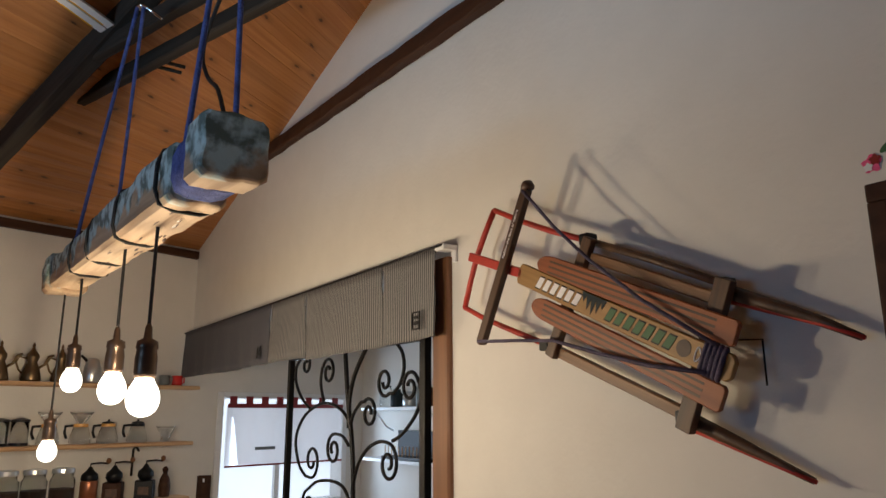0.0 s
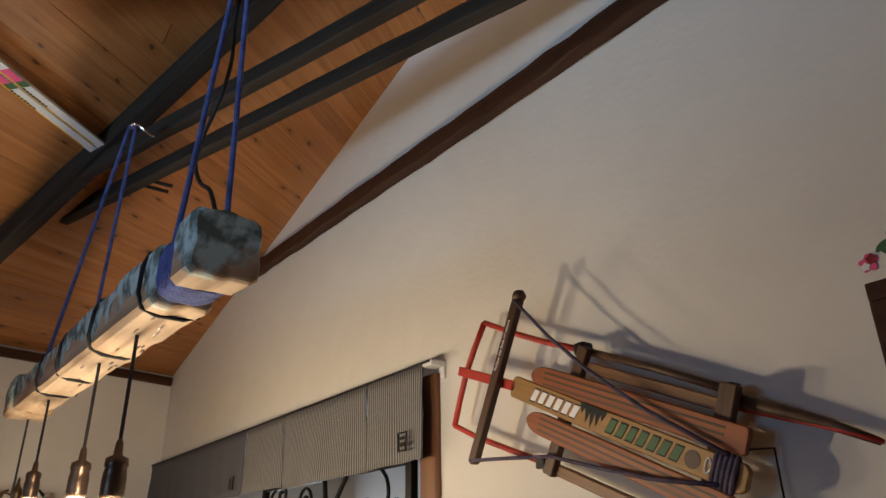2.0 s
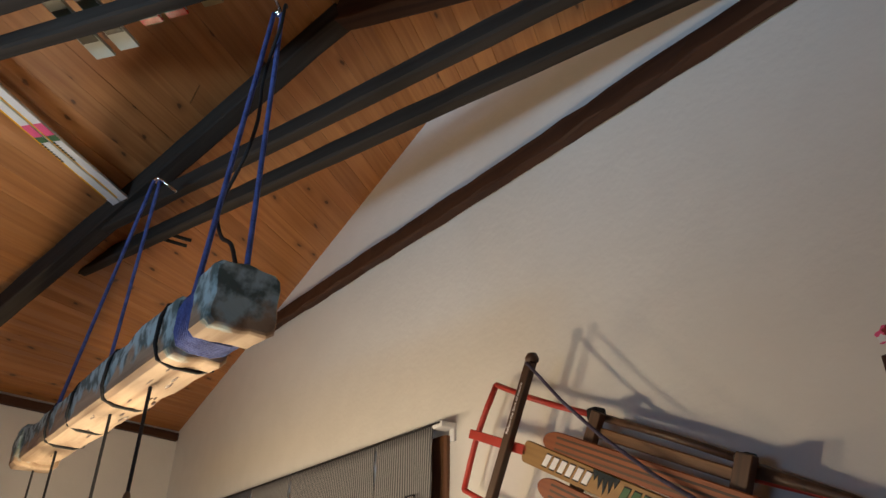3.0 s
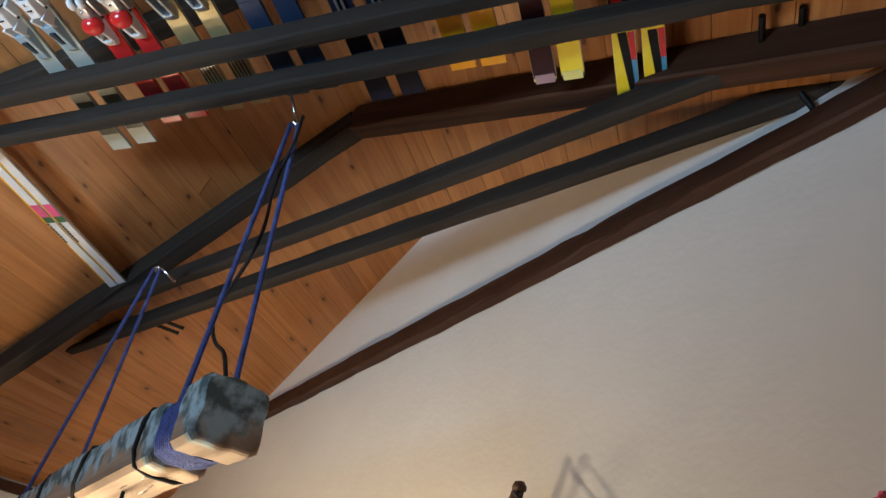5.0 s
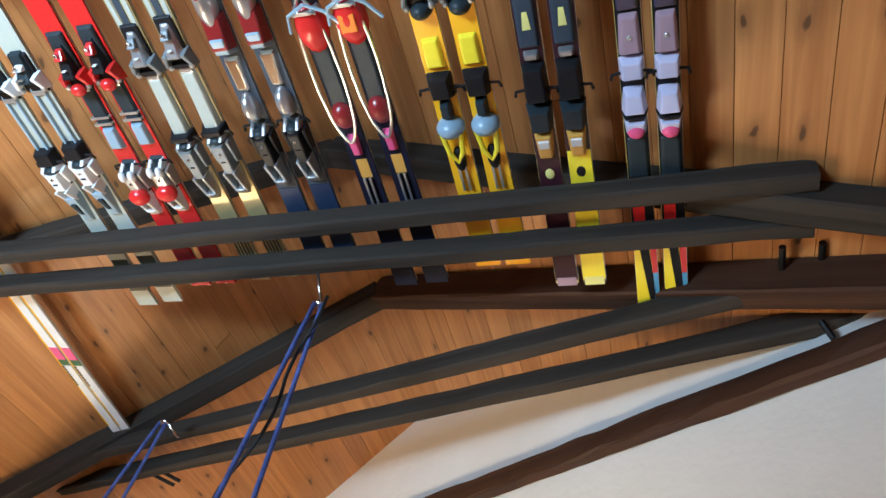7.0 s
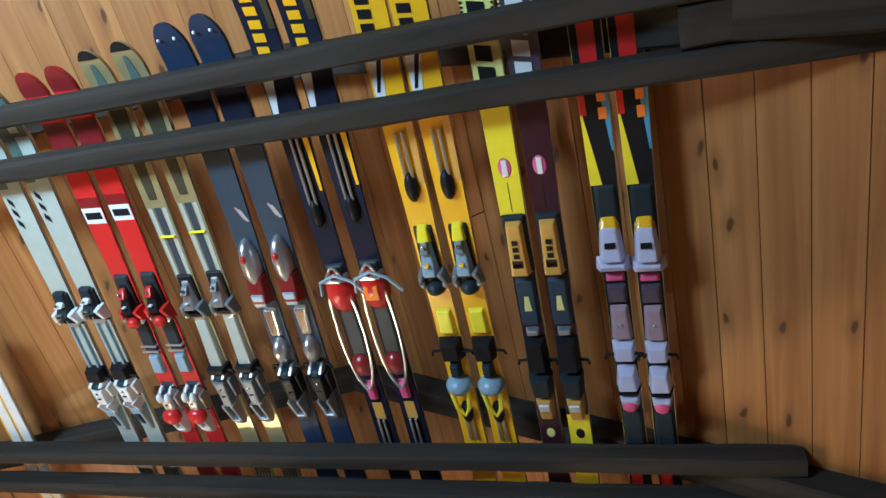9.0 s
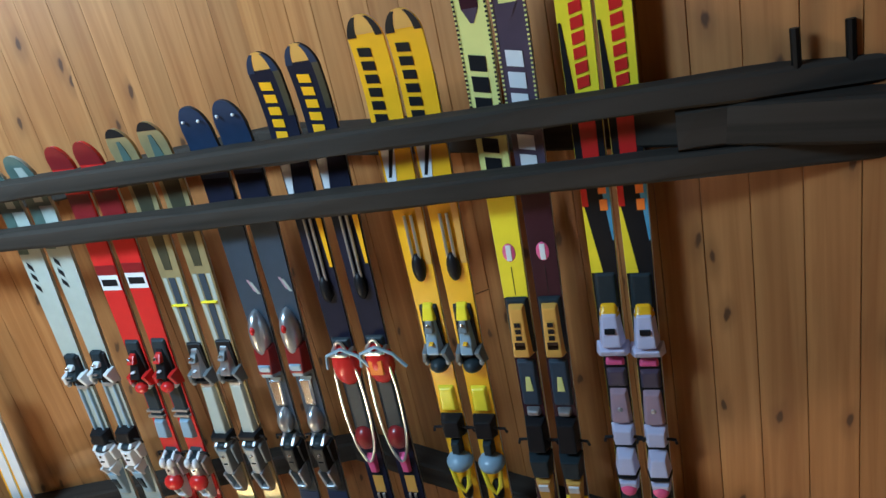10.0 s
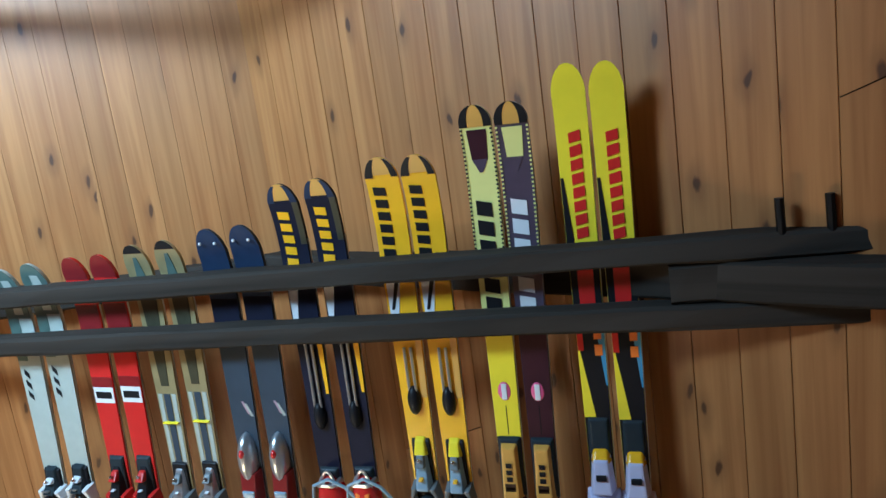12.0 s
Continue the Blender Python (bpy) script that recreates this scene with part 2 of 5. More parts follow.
M_INK = plain("blue_black_lacquer", (0.008, 0.009, 0.024), 0.62, vary=0.3, coat=0.0)
M_YEL = plain("yellow_lacquer", (0.95, 0.50, 0.010), 0.25, vary=0.06, coat=0.5)
M_LEMON = plain("lemon_lacquer", (0.95, 0.78, 0.03), 0.25, vary=0.05, coat=0.5)
M_PALEYEL = plain("pale_yellow_lacquer", (0.82, 0.78, 0.26), 0.25, vary=0.05, coat=0.5)
M_ORANGE = plain("orange_tan", (0.68, 0.36, 0.07), 0.35, vary=0.1)
M_VIVID = plain("orange_sticker", (0.90, 0.22, 0.02), 0.5)
M_PLUM = plain("plum_lacquer", (0.042, 0.012, 0.020), 0.34, vary=0.2, coat=0.2)
M_AUBER = plain("aubergine_lacquer", (0.075, 0.055, 0.085), 0.3, vary=0.2, coat=0.4)
M_LILAC = plain("lilac_plastic", (0.62, 0.60, 0.78), 0.35, vary=0.06)
M_MAUVE = plain("mauve_plastic", (0.40, 0.27, 0.32), 0.35, vary=0.1)
M_PINK = plain("pink_plastic", (0.75, 0.10, 0.26), 0.4)
M_SKY = plain("sky_blue", (0.10, 0.33, 0.55), 0.3, coat=0.4)
M_BLUEP = plain("blue_grey_plastic", (0.27, 0.38, 0.47), 0.3, vary=0.15)
M_ROPE = plain("blue_rope", (0.085, 0.12, 0.36), 0.8, vary=0.55, scale=260, bump=0.5)
M_PURPLE = plain("purple_rope", (0.075, 0.06, 0.105), 0.8, vary=0.6, scale=300, bump=0.5)
M_COPPER = plain("bronze_socket", (0.11, 0.075, 0.055), 0.35, 0.8, vary=0.2)
M_BRASS = plain("old_brass", (0.16, 0.11, 0.06), 0.4, 0.9, vary=0.3)
M_BULB = plain("lit_bulb", (1.0, 0.86, 0.62), 0.3, vary=0.0, bump=0, emit=14.0)
M_GLASS = glass("clear_glass")
M_COFFEE = plain("coffee_beans", (0.05, 0.025, 0.015), 0.6, vary=0.5, scale=120, bump=0.6)
M_DAY = plain("daylight", (0.93, 0.97, 1.0), 0.9, vary=0.0, bump=0, emit=1.4)
M_LEAF = plain("leaf_green", (0.05, 0.13, 0.05), 0.6)
M_TERRA = plain("copper_body", (0.36, 0.14, 0.07), 0.35, 0.6, vary=0.2)


def sheer(name):
    m, t, b = nodes_of(name)
    b.inputs["Base Color"].default_value, b.inputs["Roughness"].default_value = (0.85, 0.83, 0.84, 1), 0.9
    tr, mx = t.nodes.new("ShaderNodeBsdfTranslucent"), t.nodes.new("ShaderNodeMixShader")
    tr.inputs["Color"].default_value = (0.85, 0.83, 0.85, 1)
    mx.inputs["Fac"].default_value = 0.6
    t.links.new(b.outputs[0], mx.inputs[1])
    t.links.new(tr.outputs[0], mx.inputs[2])
    t.links.new(mx.outputs[0], t.nodes["Material Output"].inputs["Surface"])
    return m


M_SHEER = sheer("sheer_cotton")
# worn dark lacquers and oiled timber give back little light
for m in (M_INK, M_STEEL, M_NAVY, M_PLUM, M_DGREY, M_BLACK, M_DARK, M_BROWN):
    m.node_tree.nodes["Principled BSDF"].inputs["Specular IOR Level"].default_value = 0.2


# ---- shape helpers ----
def part(name, bm, material, parent=None, label=""):
    me = bpy.data.meshes.new(name)
    bmesh.ops.recalc_face_normals(bm, faces=bm.faces)
    bm.to_mesh(me)
    bm.free()
    me.materials.append(material)
    ob = new(name, me)
    if parent is not None:
        ob.parent = parent
    if label:
        tagged(ob, label)
    return ob


def thing(name, label, category, group="", kind="", at=None):
    ob = new(name)
    ob.empty_display_size = 0.1
    if at is not None:
        ob.matrix_basis = at
    return tagged(ob, label, category, group, kind)


def smooth(ob):
    for p in ob.data.polygons:
        p.use_smooth = True
    return ob


def block(bm, c, size, m=None, bevel=0.0):
    r = bmesh.ops.create_cube(bm, size=1.0)
    vs = r["verts"]
    bmesh.ops.scale(bm, vec=size, verts=vs)
    if bevel:
        es = list({e for v in vs for e in v.link_edges})
        g = bmesh.ops.bevel(bm, geom=es, offset=bevel, segments=2, affect="EDGES", profile=0.6)
        vs = list({v for f in g["faces"] for v in f.verts} | {v for v in vs if v.is_valid})
    bmesh.ops.translate(bm, vec=c, verts=vs)
    if m is not None:
        bmesh.ops.transform(bm, matrix=m, verts=vs)
    return vs


def box(c, size, bevel=0.0, m=None):
    bm = bmesh.new()
    block(bm, c, size, m, bevel)
    return bm


def between(p0, p1, up=(0, 0, 1)):
    """A frame at p0 whose y axis points to p1; and the distance."""
    p0, p1 = Vector(p0), Vector(p1)
    y = (p1 - p0).normalized()
    x = y.cross(Vector(up)).normalized()
    z = x.cross(y)
    m = Matrix((x, y, z)).transposed().to_4x4()
    m.translation = p0
    return m, (p1 - p0).length


def timber(name, p0, p1, width, height, material, parent=None, up=(0, 0, 1), rough=0.004, cuts=14, seed=0, label=""):
    """A sawn timber from p0 to p1, its edges slightly uneven; it keeps its own axes, so the grain runs along it."""
    m, length = between(p0, p1, up)
    rnd = random.Random(seed)
    bm = bmesh.new()
    c = min(0.006, width * 0.15)
    ring = []
    prof = [(-width / 2 + c, -height / 2), (width / 2 - c, -height / 2), (width / 2, -height / 2 + c), (width / 2, height / 2 - c),
            (width / 2 - c, height / 2), (-width / 2 + c, height / 2), (-width / 2, height / 2 - c), (-width / 2, -height / 2 + c)]
    for i in range(cuts + 1):
        y = length * i / cuts
        ring.append([bm.verts.new((x + rnd.uniform(-rough, rough) * 0.5, y, z + rnd.uniform(-rough, rough) * 0.5)) for x, z in prof])
    for a, b in zip(ring, ring[1:]):
        for k in range(8):
            bm.faces.new((a[k], a[(k + 1) % 8], b[(k + 1) % 8], b[k]))
    bm.faces.new(ring[0])
    bm.faces.new(ring[-1])
    ob = part(name, bm, material, parent, label)
    ob.matrix_world = m
    return ob


def tube(bm, pts, r, seg=8, closed=False, taper=None):
    pts = [Vector(p) for p in pts]
    n = len(pts)
    rings = []
    last = None
    for i, p in enumerate(pts):
        d = (pts[(i + 1) % n] - pts[i - 1]) if closed else (pts[min(i + 1, n - 1)] - pts[max(i - 1, 0)])
        d.normalize()
        if last is None:
            ref = Vector((0, 0, 1)) if abs(d.z) < 0.9 else Vector((1, 0, 0))
            u = d.cross(ref).normalized()
        else:
            u = (last - d * last.dot(d)).normalized()
        last = u
        v = d.cross(u)
        k = r if taper is None else r * taper(i / (n - 1))
        rings.append([bm.verts.new(p + u * (k * math.cos(6.28319 * j / seg)) + v * (k * math.sin(6.28319 * j / seg))) for j in range(seg)])
    for i in range(n if closed else n - 1):
        a, b = rings[i], rings[(i + 1) % n]
        for j in range(seg):
            bm.faces.new((a[j], a[(j + 1) % seg], b[(j + 1) % seg], b[j]))
    if not closed:
        bm.faces.new(rings[0])
        bm.faces.new(rings[-1][::-1])


def rod(p0, p1, r, seg=10):
    bm = bmesh.new()
    tube(bm, [p0, p1], r, seg)
    return bm


def lathe(bm, prof, seg=20, at=(0, 0, 0)):
    """prof: rows of radius and height, from the bottom up."""
    rings = []
    for r, z in prof:
        rings.append([bm.verts.new((at[0] + max(r, 0.0004) * math.cos(6.28319 * j / seg), at[1] + max(r, 0.0004) * math.sin(6.28319 * j / seg), at[2] + z)) for j in range(seg)])
    for a, b in zip(rings, rings[1:]):
        for j in range(seg):
            bm.faces.new((a[j], a[(j + 1) % seg], b[(j + 1) % seg], b[j]))
    bm.faces.new(rings[0][::-1])
    bm.faces.new(rings[-1])
    return bm


def sheet(name, outline, thick, axis, material, parent=None, label=""):
    """A flat plate with an outline in the plane across axis ('y': outline of x, z)."""
    bm = bmesh.new()
    vs = [bm.verts.new((p[0], 0, p[1]) if axis == "y" else (p[0], p[1], 0)) for p in outline]
    f = bm.faces.new(vs)
    g = bmesh.ops.extrude_face_region(bm, geom=[f])
    d = (0, thick, 0) if axis == "y" else (0, 0, thick)
    bmesh.ops.translate(bm, vec=d, verts=[v for v in g["geom"] if isinstance(v, bmesh.types.BMVert)])
    return part(name, bm, material, parent, label)


# ---- the room ----
def right_z(p):
    return RIDGE_Z - SLOPE_R * (BX.dot(p) - RIDGE_B)


def ridge_at(a):
    return AX * a + BX * RIDGE_B


def eave_at(s):
    return CORNER + EV * s


def plan(a, b):
    return AX * a + BX * b


def left_z(p):
    """Height of the long slope, ruled between the ridge and the eave."""
    t = (RIDGE_B - BX.dot(p)) / 2.23
    return RIDGE_Z + (EAVE_Z - RIDGE_Z) * t


def ceiling_slope(name, lines, material, gap):
    """Boards between neighbouring lines (pairs of end points): each a raised piece with bevelled edges and its own ends."""
    verts, faces, uvs = [], [], []
    rnd = random.Random(5)
    for (p0, p1), (q0, q1) in zip(lines, lines[1:]):
        cuts = [0.0, rnd.uniform(0.2, 0.85), 1.0] if rnd.random() < 0.22 else [0.0, 1.0]
        for c0, c1 in zip(cuts, cuts[1:]):
            if c1 - c0 < 0.02:
                continue
            c1 -= 0.0006
            corner = [p0.lerp(p1, c0), p0.lerp(p1, c1), q0.lerp(q1, c1), q0.lerp(q1, c0)]
            nrm = (corner[1] - corner[0]).cross(corner[3] - corner[0]).normalized()
            if nrm.z > 0:
                nrm.negate()
            w = (corner[3] - corner[0]).normalized()
            width = (corner[3] - corner[0]).length
            length = (corner[1] - corner[0]).length
            dz = rnd.uniform(0, 0.0012)
            base = len(verts)
            for inset, down in ((gap, 0.0), (gap, 0.0122 + dz), (gap * 3, 0.0135 + dz)):
                for k, cpt in enumerate(corner):
                    s = inset if k in (0, 1) else -inset
                    verts.append(cpt + w * s + nrm * down)
            for lv in (0, 4):
                for k in range(4):
                    faces.append((base + lv + k, base + lv + (k + 1) % 4, base + lv + 4 + (k + 1) % 4, base + lv + 4 + k))
            faces.append((base + 8, base + 9, base + 10, base + 11))
            u0, v0 = rnd.uniform(0, 9), rnd.uniform(0, 9)
            uv4 = [(u0, v0), (u0, v0 + length), (u0 + width, v0 + length), (u0 + width, v0)]
            for f in faces[-9:]:
                uvs.extend(uv4[(i - base) % 4] for i in f)
    me = bpy.data.meshes.new(name)
    me.from_pydata([tuple(v) for v in verts], [], faces)
    layer = me.uv_layers.new(name="UVMap")
    for d, uv in zip(layer.data, uvs):
        d.uv = uv
    me.materials.append(material)
    return new(name, me)


def on_wall(a_dir, b, extra=0.14):
    """Where the line at b across the ridge, along a_dir, meets the gable wall's far face."""
    p = BX * b
    return p + a_dir * ((extra - p.y) / a_dir.y)


# long slope: boards fan slightly between ridge and eave
NL, lines = 31, []
for i in range(NL):
    t = i / (NL - 1)
    r0, r1 = on_wall(AX, RIDGE_B), ridge_at(-3.9)
    e0, e1 = eave_at(-0.16), eave_at(4.9)
    k = min(1.0, max(0.0, (t - 0.38) / 0.62))
    p0 = r0.lerp(e0, t)
    p1 = (p0 - r0 + r1).lerp(r1.lerp(e1, t), k * k * (3 - 2 * k))
    z = RIDGE_Z + (EAVE_Z - RIDGE_Z) * t
    lines.append((Vector((p0.x, p0.y, z)), Vector((p1.x, p1.y, z))))
cl = ceiling_slope("ceiling_long_slope", lines, M_BOARD, 0.0002)
tagged(cl, "varnished knotty pine tongue-and-groove board ceiling", "ceiling", kind="structure")
lines = []
for i in range(37):
    b = RIDGE_B + 0.080 * i
    p0, p1 = on_wall(AX, b), plan(-3.9, b)
    lines.append((Vector((p0.x, p0.y, right_z(p0))), Vector((p1.x, p1.y, right_z(p1)))))
cr = ceiling_slope("ceiling_short_slope", lines, M_BOARD, 0.0005)
tagged(cr, "varnished knotty pine tongue-and-groove board ceiling", "ceiling", kind="structure")


def roof_cover(name, pts):
    bm = bmesh.new()
    vs = [bm.verts.new(p) for p in pts]
    f = bm.faces.new(vs)
    g = bmesh.ops.extrude_face_region(bm, geom=[f])
    bmesh.ops.translate(bm, vec=(0, 0, 0.05), verts=[v for v in g["geom"] if isinstance(v, bmesh.types.BMVert)])
    return tagged(part(name, bm, M_BROWN), "dark roof deck above the boards", "roof", kind="structure")


def lift(p, z):
    return (p.x, p.y, z + 0.006)


roof_cover("roof_long", [lift(on_wall(AX, RIDGE_B), RIDGE_Z), lift(ridge_at(-4.0), RIDGE_Z), lift(eave_at(5.0), EAVE_Z), lift(eave_at(-0.2), EAVE_Z)])
pr0, pr1 = on_wall(AX, 1.45), plan(-4.0, 1.45)
roof_cover("roof_short", [lift(on_wall(AX, RIDGE_B), RIDGE_Z), lift(pr0, right_z(pr0)), lift(pr1, right_z(pr1)), lift(ridge_at(-4.0), RIDGE_Z)])

# gable wall with the wide opening to the kitchen
XP = -1.783
OPEN_R, OPEN_Z = -1.605, 2.06
wall = sheet("wall_gable", [(-4.505, OPEN_Z), (OPEN_R, OPEN_Z), (OPEN_R, 0), (2.4, 0), (2.4, 2.2), (1.7, right_z(Vector((1.7, 0.06, 0)))),
                            (XP, RIDGE_Z + 0.004), (-4.505, EAVE_Z + 0.004)], 0.12, "y", M_PLASTER)
tagged(wall, "off-white plastered gable wall with fine cracks", "wall", kind="structure")


def upright(name, p0, p1, z0, z1, thick, label, holes=(), material=None):
    """A straight wall from p0 to p1; holes: (from, to, sill, head) along it. Built of butted blocks."""
    m, length = between((p0[0], p0[1], 0), (p1[0], p1[1], 0))
    bm = bmesh.new()
    x = 0.0
    for h0, h1, s0, s1 in holes:
        if h0 > x:
            block(bm, (thick / 2, (x + h0) / 2, (z0 + z1) / 2), (thick, h0 - x, z1 - z0), m)
        block(bm, (thick / 2, (h0 + h1) / 2, (z0 + s0) / 2), (thick, h1 - h0, s0 - z0), m)
        block(bm, (thick / 2, (h0 + h1) / 2, (s1 + z1) / 2), (thick, h1 - h0, z1 - s1), m)
        x = h1
    block(bm, (thick / 2, (x + length) / 2, (z0 + z1) / 2), (thick, length - x, z1 - z0), m)
    return tagged(part(name, bm, material or M_PLASTER), label, "wall", kind="structure")


W0, W1 = eave_at(-1.46), eave_at(4.9)
# the wall's block lies outside the room
upright("wall_side", (W1.x, W1.y), (W0.x, W0.y), 0, EAVE_Z + 0.01, -0.12, "off-white plastered side wall with shelves and a kitchen window", [(4.9 + 0.21, 4.9 + 1.30, 0.93, 1.70)])
upright("wall_kitchen_far", (W0.x, W0.y), (0.2, W0.y), 0, 2.45, -0.12, "pale kitchen wall")
upright("wall_kitchen_end", (0.2, W0.y), (0.2, 0.12), 0, 2.45, -0.12, "pale kitchen wall")
tagged(part("ceiling_kitchen", box((-2.4, 0.80, 2.48), (5.4, 1.36, 0.05)), M_PLASTER), "pale kitchen ceiling", "ceiling", kind="structure")
E1 = eave_at(4.9)
R1 = plan(-3.9, 1.4)
# unseen closing walls, dark to cut bounce; opening added for the fill lamps
upright("wall_back", (R1.x, R1.y), (E1.x, E1.y), 0, 3.4, -0.12, "unseen back wall in dark wood to cut bounce, with an added window opening", [(3.46, 4.60, 0.93, 1.80)], M_POST)
R0 = on_wall(AX, 1.4, 0.0)
upright("wall_low", (R0.x, R0.y), (R1.x, R1.y), 0, 2.25, -0.12, "unseen low wall in dark wood to cut bounce", material=M_POST)
tagged(part("floor", box((-1.4, -1.2, -0.03), (9.5, 9.5, 0.06)), M_FLOOR), "brown wooden floor", "floor", kind="structure")

# eave moulding along the side wall, post beside the opening
m0, m1 = eave_at(0.01), eave_at(4.8)
tagged(timber("trim", (m0.x + 0.02, m0.y, EAVE_Z - 0.055), (m1.x + 0.02, m1.y, EAVE_Z - 0.055), 0.03, 0.05, M_BROWN, cuts=20), "dark brown eave moulding", "moulding", kind="structure")
tagged(timber("door_post", (-1.645, 0.028, 0.0), (-1.645, 0.028, 2.03), 0.09, 0.09, M_POST, up=(0, 1, 0), cuts=20, rough=0.002), "reddish brown wooden door post", "post", kind="structure")
# ---- roof trusses ----
def bolts(parent, spots, z):
    for x, y in spots:
        bm = rod((x - 0.012, y + 0.018, z), (x + 0.026, y - 0.040, z), 0.0075, 8)
        part("bolt", bm, M_IRON, parent)


def truss(a_near, a_far, a_mid, b0, b_near, b_far, seed, label):
    t = thing("roof_truss", label, "truss", "roof trusses")
    for k, (a, b1) in enumerate(((a_near, b_near), (a_far, b_far))):
        p, q = plan(a, b0), plan(a, b1)
        timber("collar_plank", (p.x, p.y, 2.882), (q.x, q.y, 2.882), 0.043, 0.058, M_DARK, t, rough=0.004, cuts=24, seed=seed + k)
    pk = plan(a_mid, RIDGE_B)
    lo, ro = plan(a_mid, -3.35), plan(a_mid, 0.2)
    timber("rafter", (lo.x, lo.y, left_z(lo) - 0.048), (pk.x, pk.y, RIDGE_Z - 0.058), 0.065, 0.065, M_DARK, t, cuts=16, seed=seed + 3)
    timber("rafter", (pk.x, pk.y, RIDGE_Z - 0.058), (ro.x, ro.y, right_z(ro) - 0.048), 0.072, 0.072, M_DARK, t, cuts=16, seed=seed + 4)
    return t


truss(-0.275, -0.152, -0.213, -3.0, -0.28, -0.28, 20, "dark-stained roof truss with twin collar planks carrying skis")
t3 = truss(-1.247, -1.130, -1.188, -3.0, -0.10, -0.152, 30, "dark-stained roof truss with twin collar planks carrying skis")
p, q = plan(-1.188, -0.455), plan(-1.188, -0.165)
timber("spacer_block", (p.x, p.y, 2.884), (q.x, q.y, 2.884), 0.070, 0.046, M_DARK, t3, cuts=8, seed=39)
bolts(t3, [(0.506, -1.203), (0.567, -1.161)], 2.862)
truss(-2.13, -2.01, -2.07, -3.0, -0.25, -0.25, 36, "dark-stained roof truss with twin collar planks")
t1 = thing("roof_truss", "dark-stained roof truss set askew near the gable wall", "truss", "roof trusses")
D1 = Vector((0.948, 0.318, 0))
for k, c in enumerate((Vector((-1.30, -0.515, 0)), Vector((-1.48, -0.41, 0)))):
    p, q = c - D1 * (2.1 - 0.12 * k), c + D1 * (1.22 + 0.19 * k)
    timber("collar_plank", (p.x, p.y, 2.880), (q.x, q.y, 2.880), 0.045, 0.062, M_DARK, t1, cuts=24, seed=40 + k)
pk, lo, ro = Vector((-1.44, -0.565, 0)), Vector((-3.75, -1.35, 0)), Vector((-0.05, -0.10, 0))
timber("rafter", (lo.x, lo.y, left_z(lo) - 0.06), (pk.x, pk.y, RIDGE_Z - 0.06), 0.07, 0.10, M_DARK, t1, cuts=16, seed=43)
timber("rafter", (pk.x, pk.y, RIDGE_Z - 0.06), (ro.x, ro.y, right_z(ro) - 0.06), 0.07, 0.10, M_BROWN, t1, cuts=16, seed=44)
bolts(t1, [(-0.249, -0.222), (-0.183, -0.180), (-3.017, -1.119), (-2.877, -1.081)], 2.882)
for x in (-2.545, -2.490):
    part("bolt", rod((x, -0.735, 2.872), (x + 0.020, -0.645, 2.862), 0.0075, 8), M_IRON, t1)
t0 = thing("wall_beam", "dark brown tie beam set against the gable wall", "beam")
timber("beam", (-3.62, -0.0235, 2.898), (-0.02, -0.0235, 2.748), 0.045, 0.066, M_BROWN, t0, cuts=40, rough=0.008, seed=50)
part("bolt", rod((-0.262, -0.03, 2.80), (-0.270, -0.05, 2.842), 0.008, 8), M_IRON, t0)


# ---- skis on the collar planks ----
def half_width(s, length, shovel, waist, tail, nose):
    shovel, waist, tail = shovel * 0.89, waist * 0.89, tail * 0.89
    if s < nose:
        k = (nose - s) / nose
        return shovel * math.sqrt(max(0.0, 1 - k * k)) + 0.0006
    mid = length * 0.58
    if s < mid:
        k = (s - nose) / (mid - nose)
        k = k * k * (3 - 2 * k)
        return shovel + (waist - shovel) * k
    k = (s - mid) / (length - mid)
    return waist + (tail - waist) * k * k


def ski_piece(shape, s0, s1, f0, f1, z0, z1, f2=None, f3=None):
    """A strip of a ski from s0 to s1 behind the tip, between the fractions f of its half width, between two depths below its base."""
    length, shovel, waist, tail, nose, rise = shape
    if f2 is None:
        f2, f3 = f0, f1
    n = max(2, int((s1 - s0) / 0.03) + 2) if s0 > 0.1 else max(6, int((s1 - s0) / 0.012))
    bm = bmesh.new()
    rows = []
    for i in range(n + 1):
        u = i / n
        s = s0 + (s1 - s0) * (u * u if s0 < 0.001 else u)
        h = half_width(s, length, shovel, waist, tail, nose)
        d = -rise * max(0.0, (0.17 - s) / 0.17) ** 2
        g0, g1 = f0 + (f2 - f0) * u, f1 + (f3 - f1) * u
        rows.append([bm.verts.new(v) for v in ((h * g0, s, d + z0), (h * g1, s, d + z0), (h * g1, s, d + z1), (h * g0, s, d + z1))])
    for a, b in zip(rows, rows[1:]):
        for k in range(4):
            bm.faces.new((a[k], a[(k + 1) % 4], b[(k + 1) % 4], b[k]))
    bm.faces.new(rows[0])
    bm.faces.new(rows[-1][::-1])
    return bm


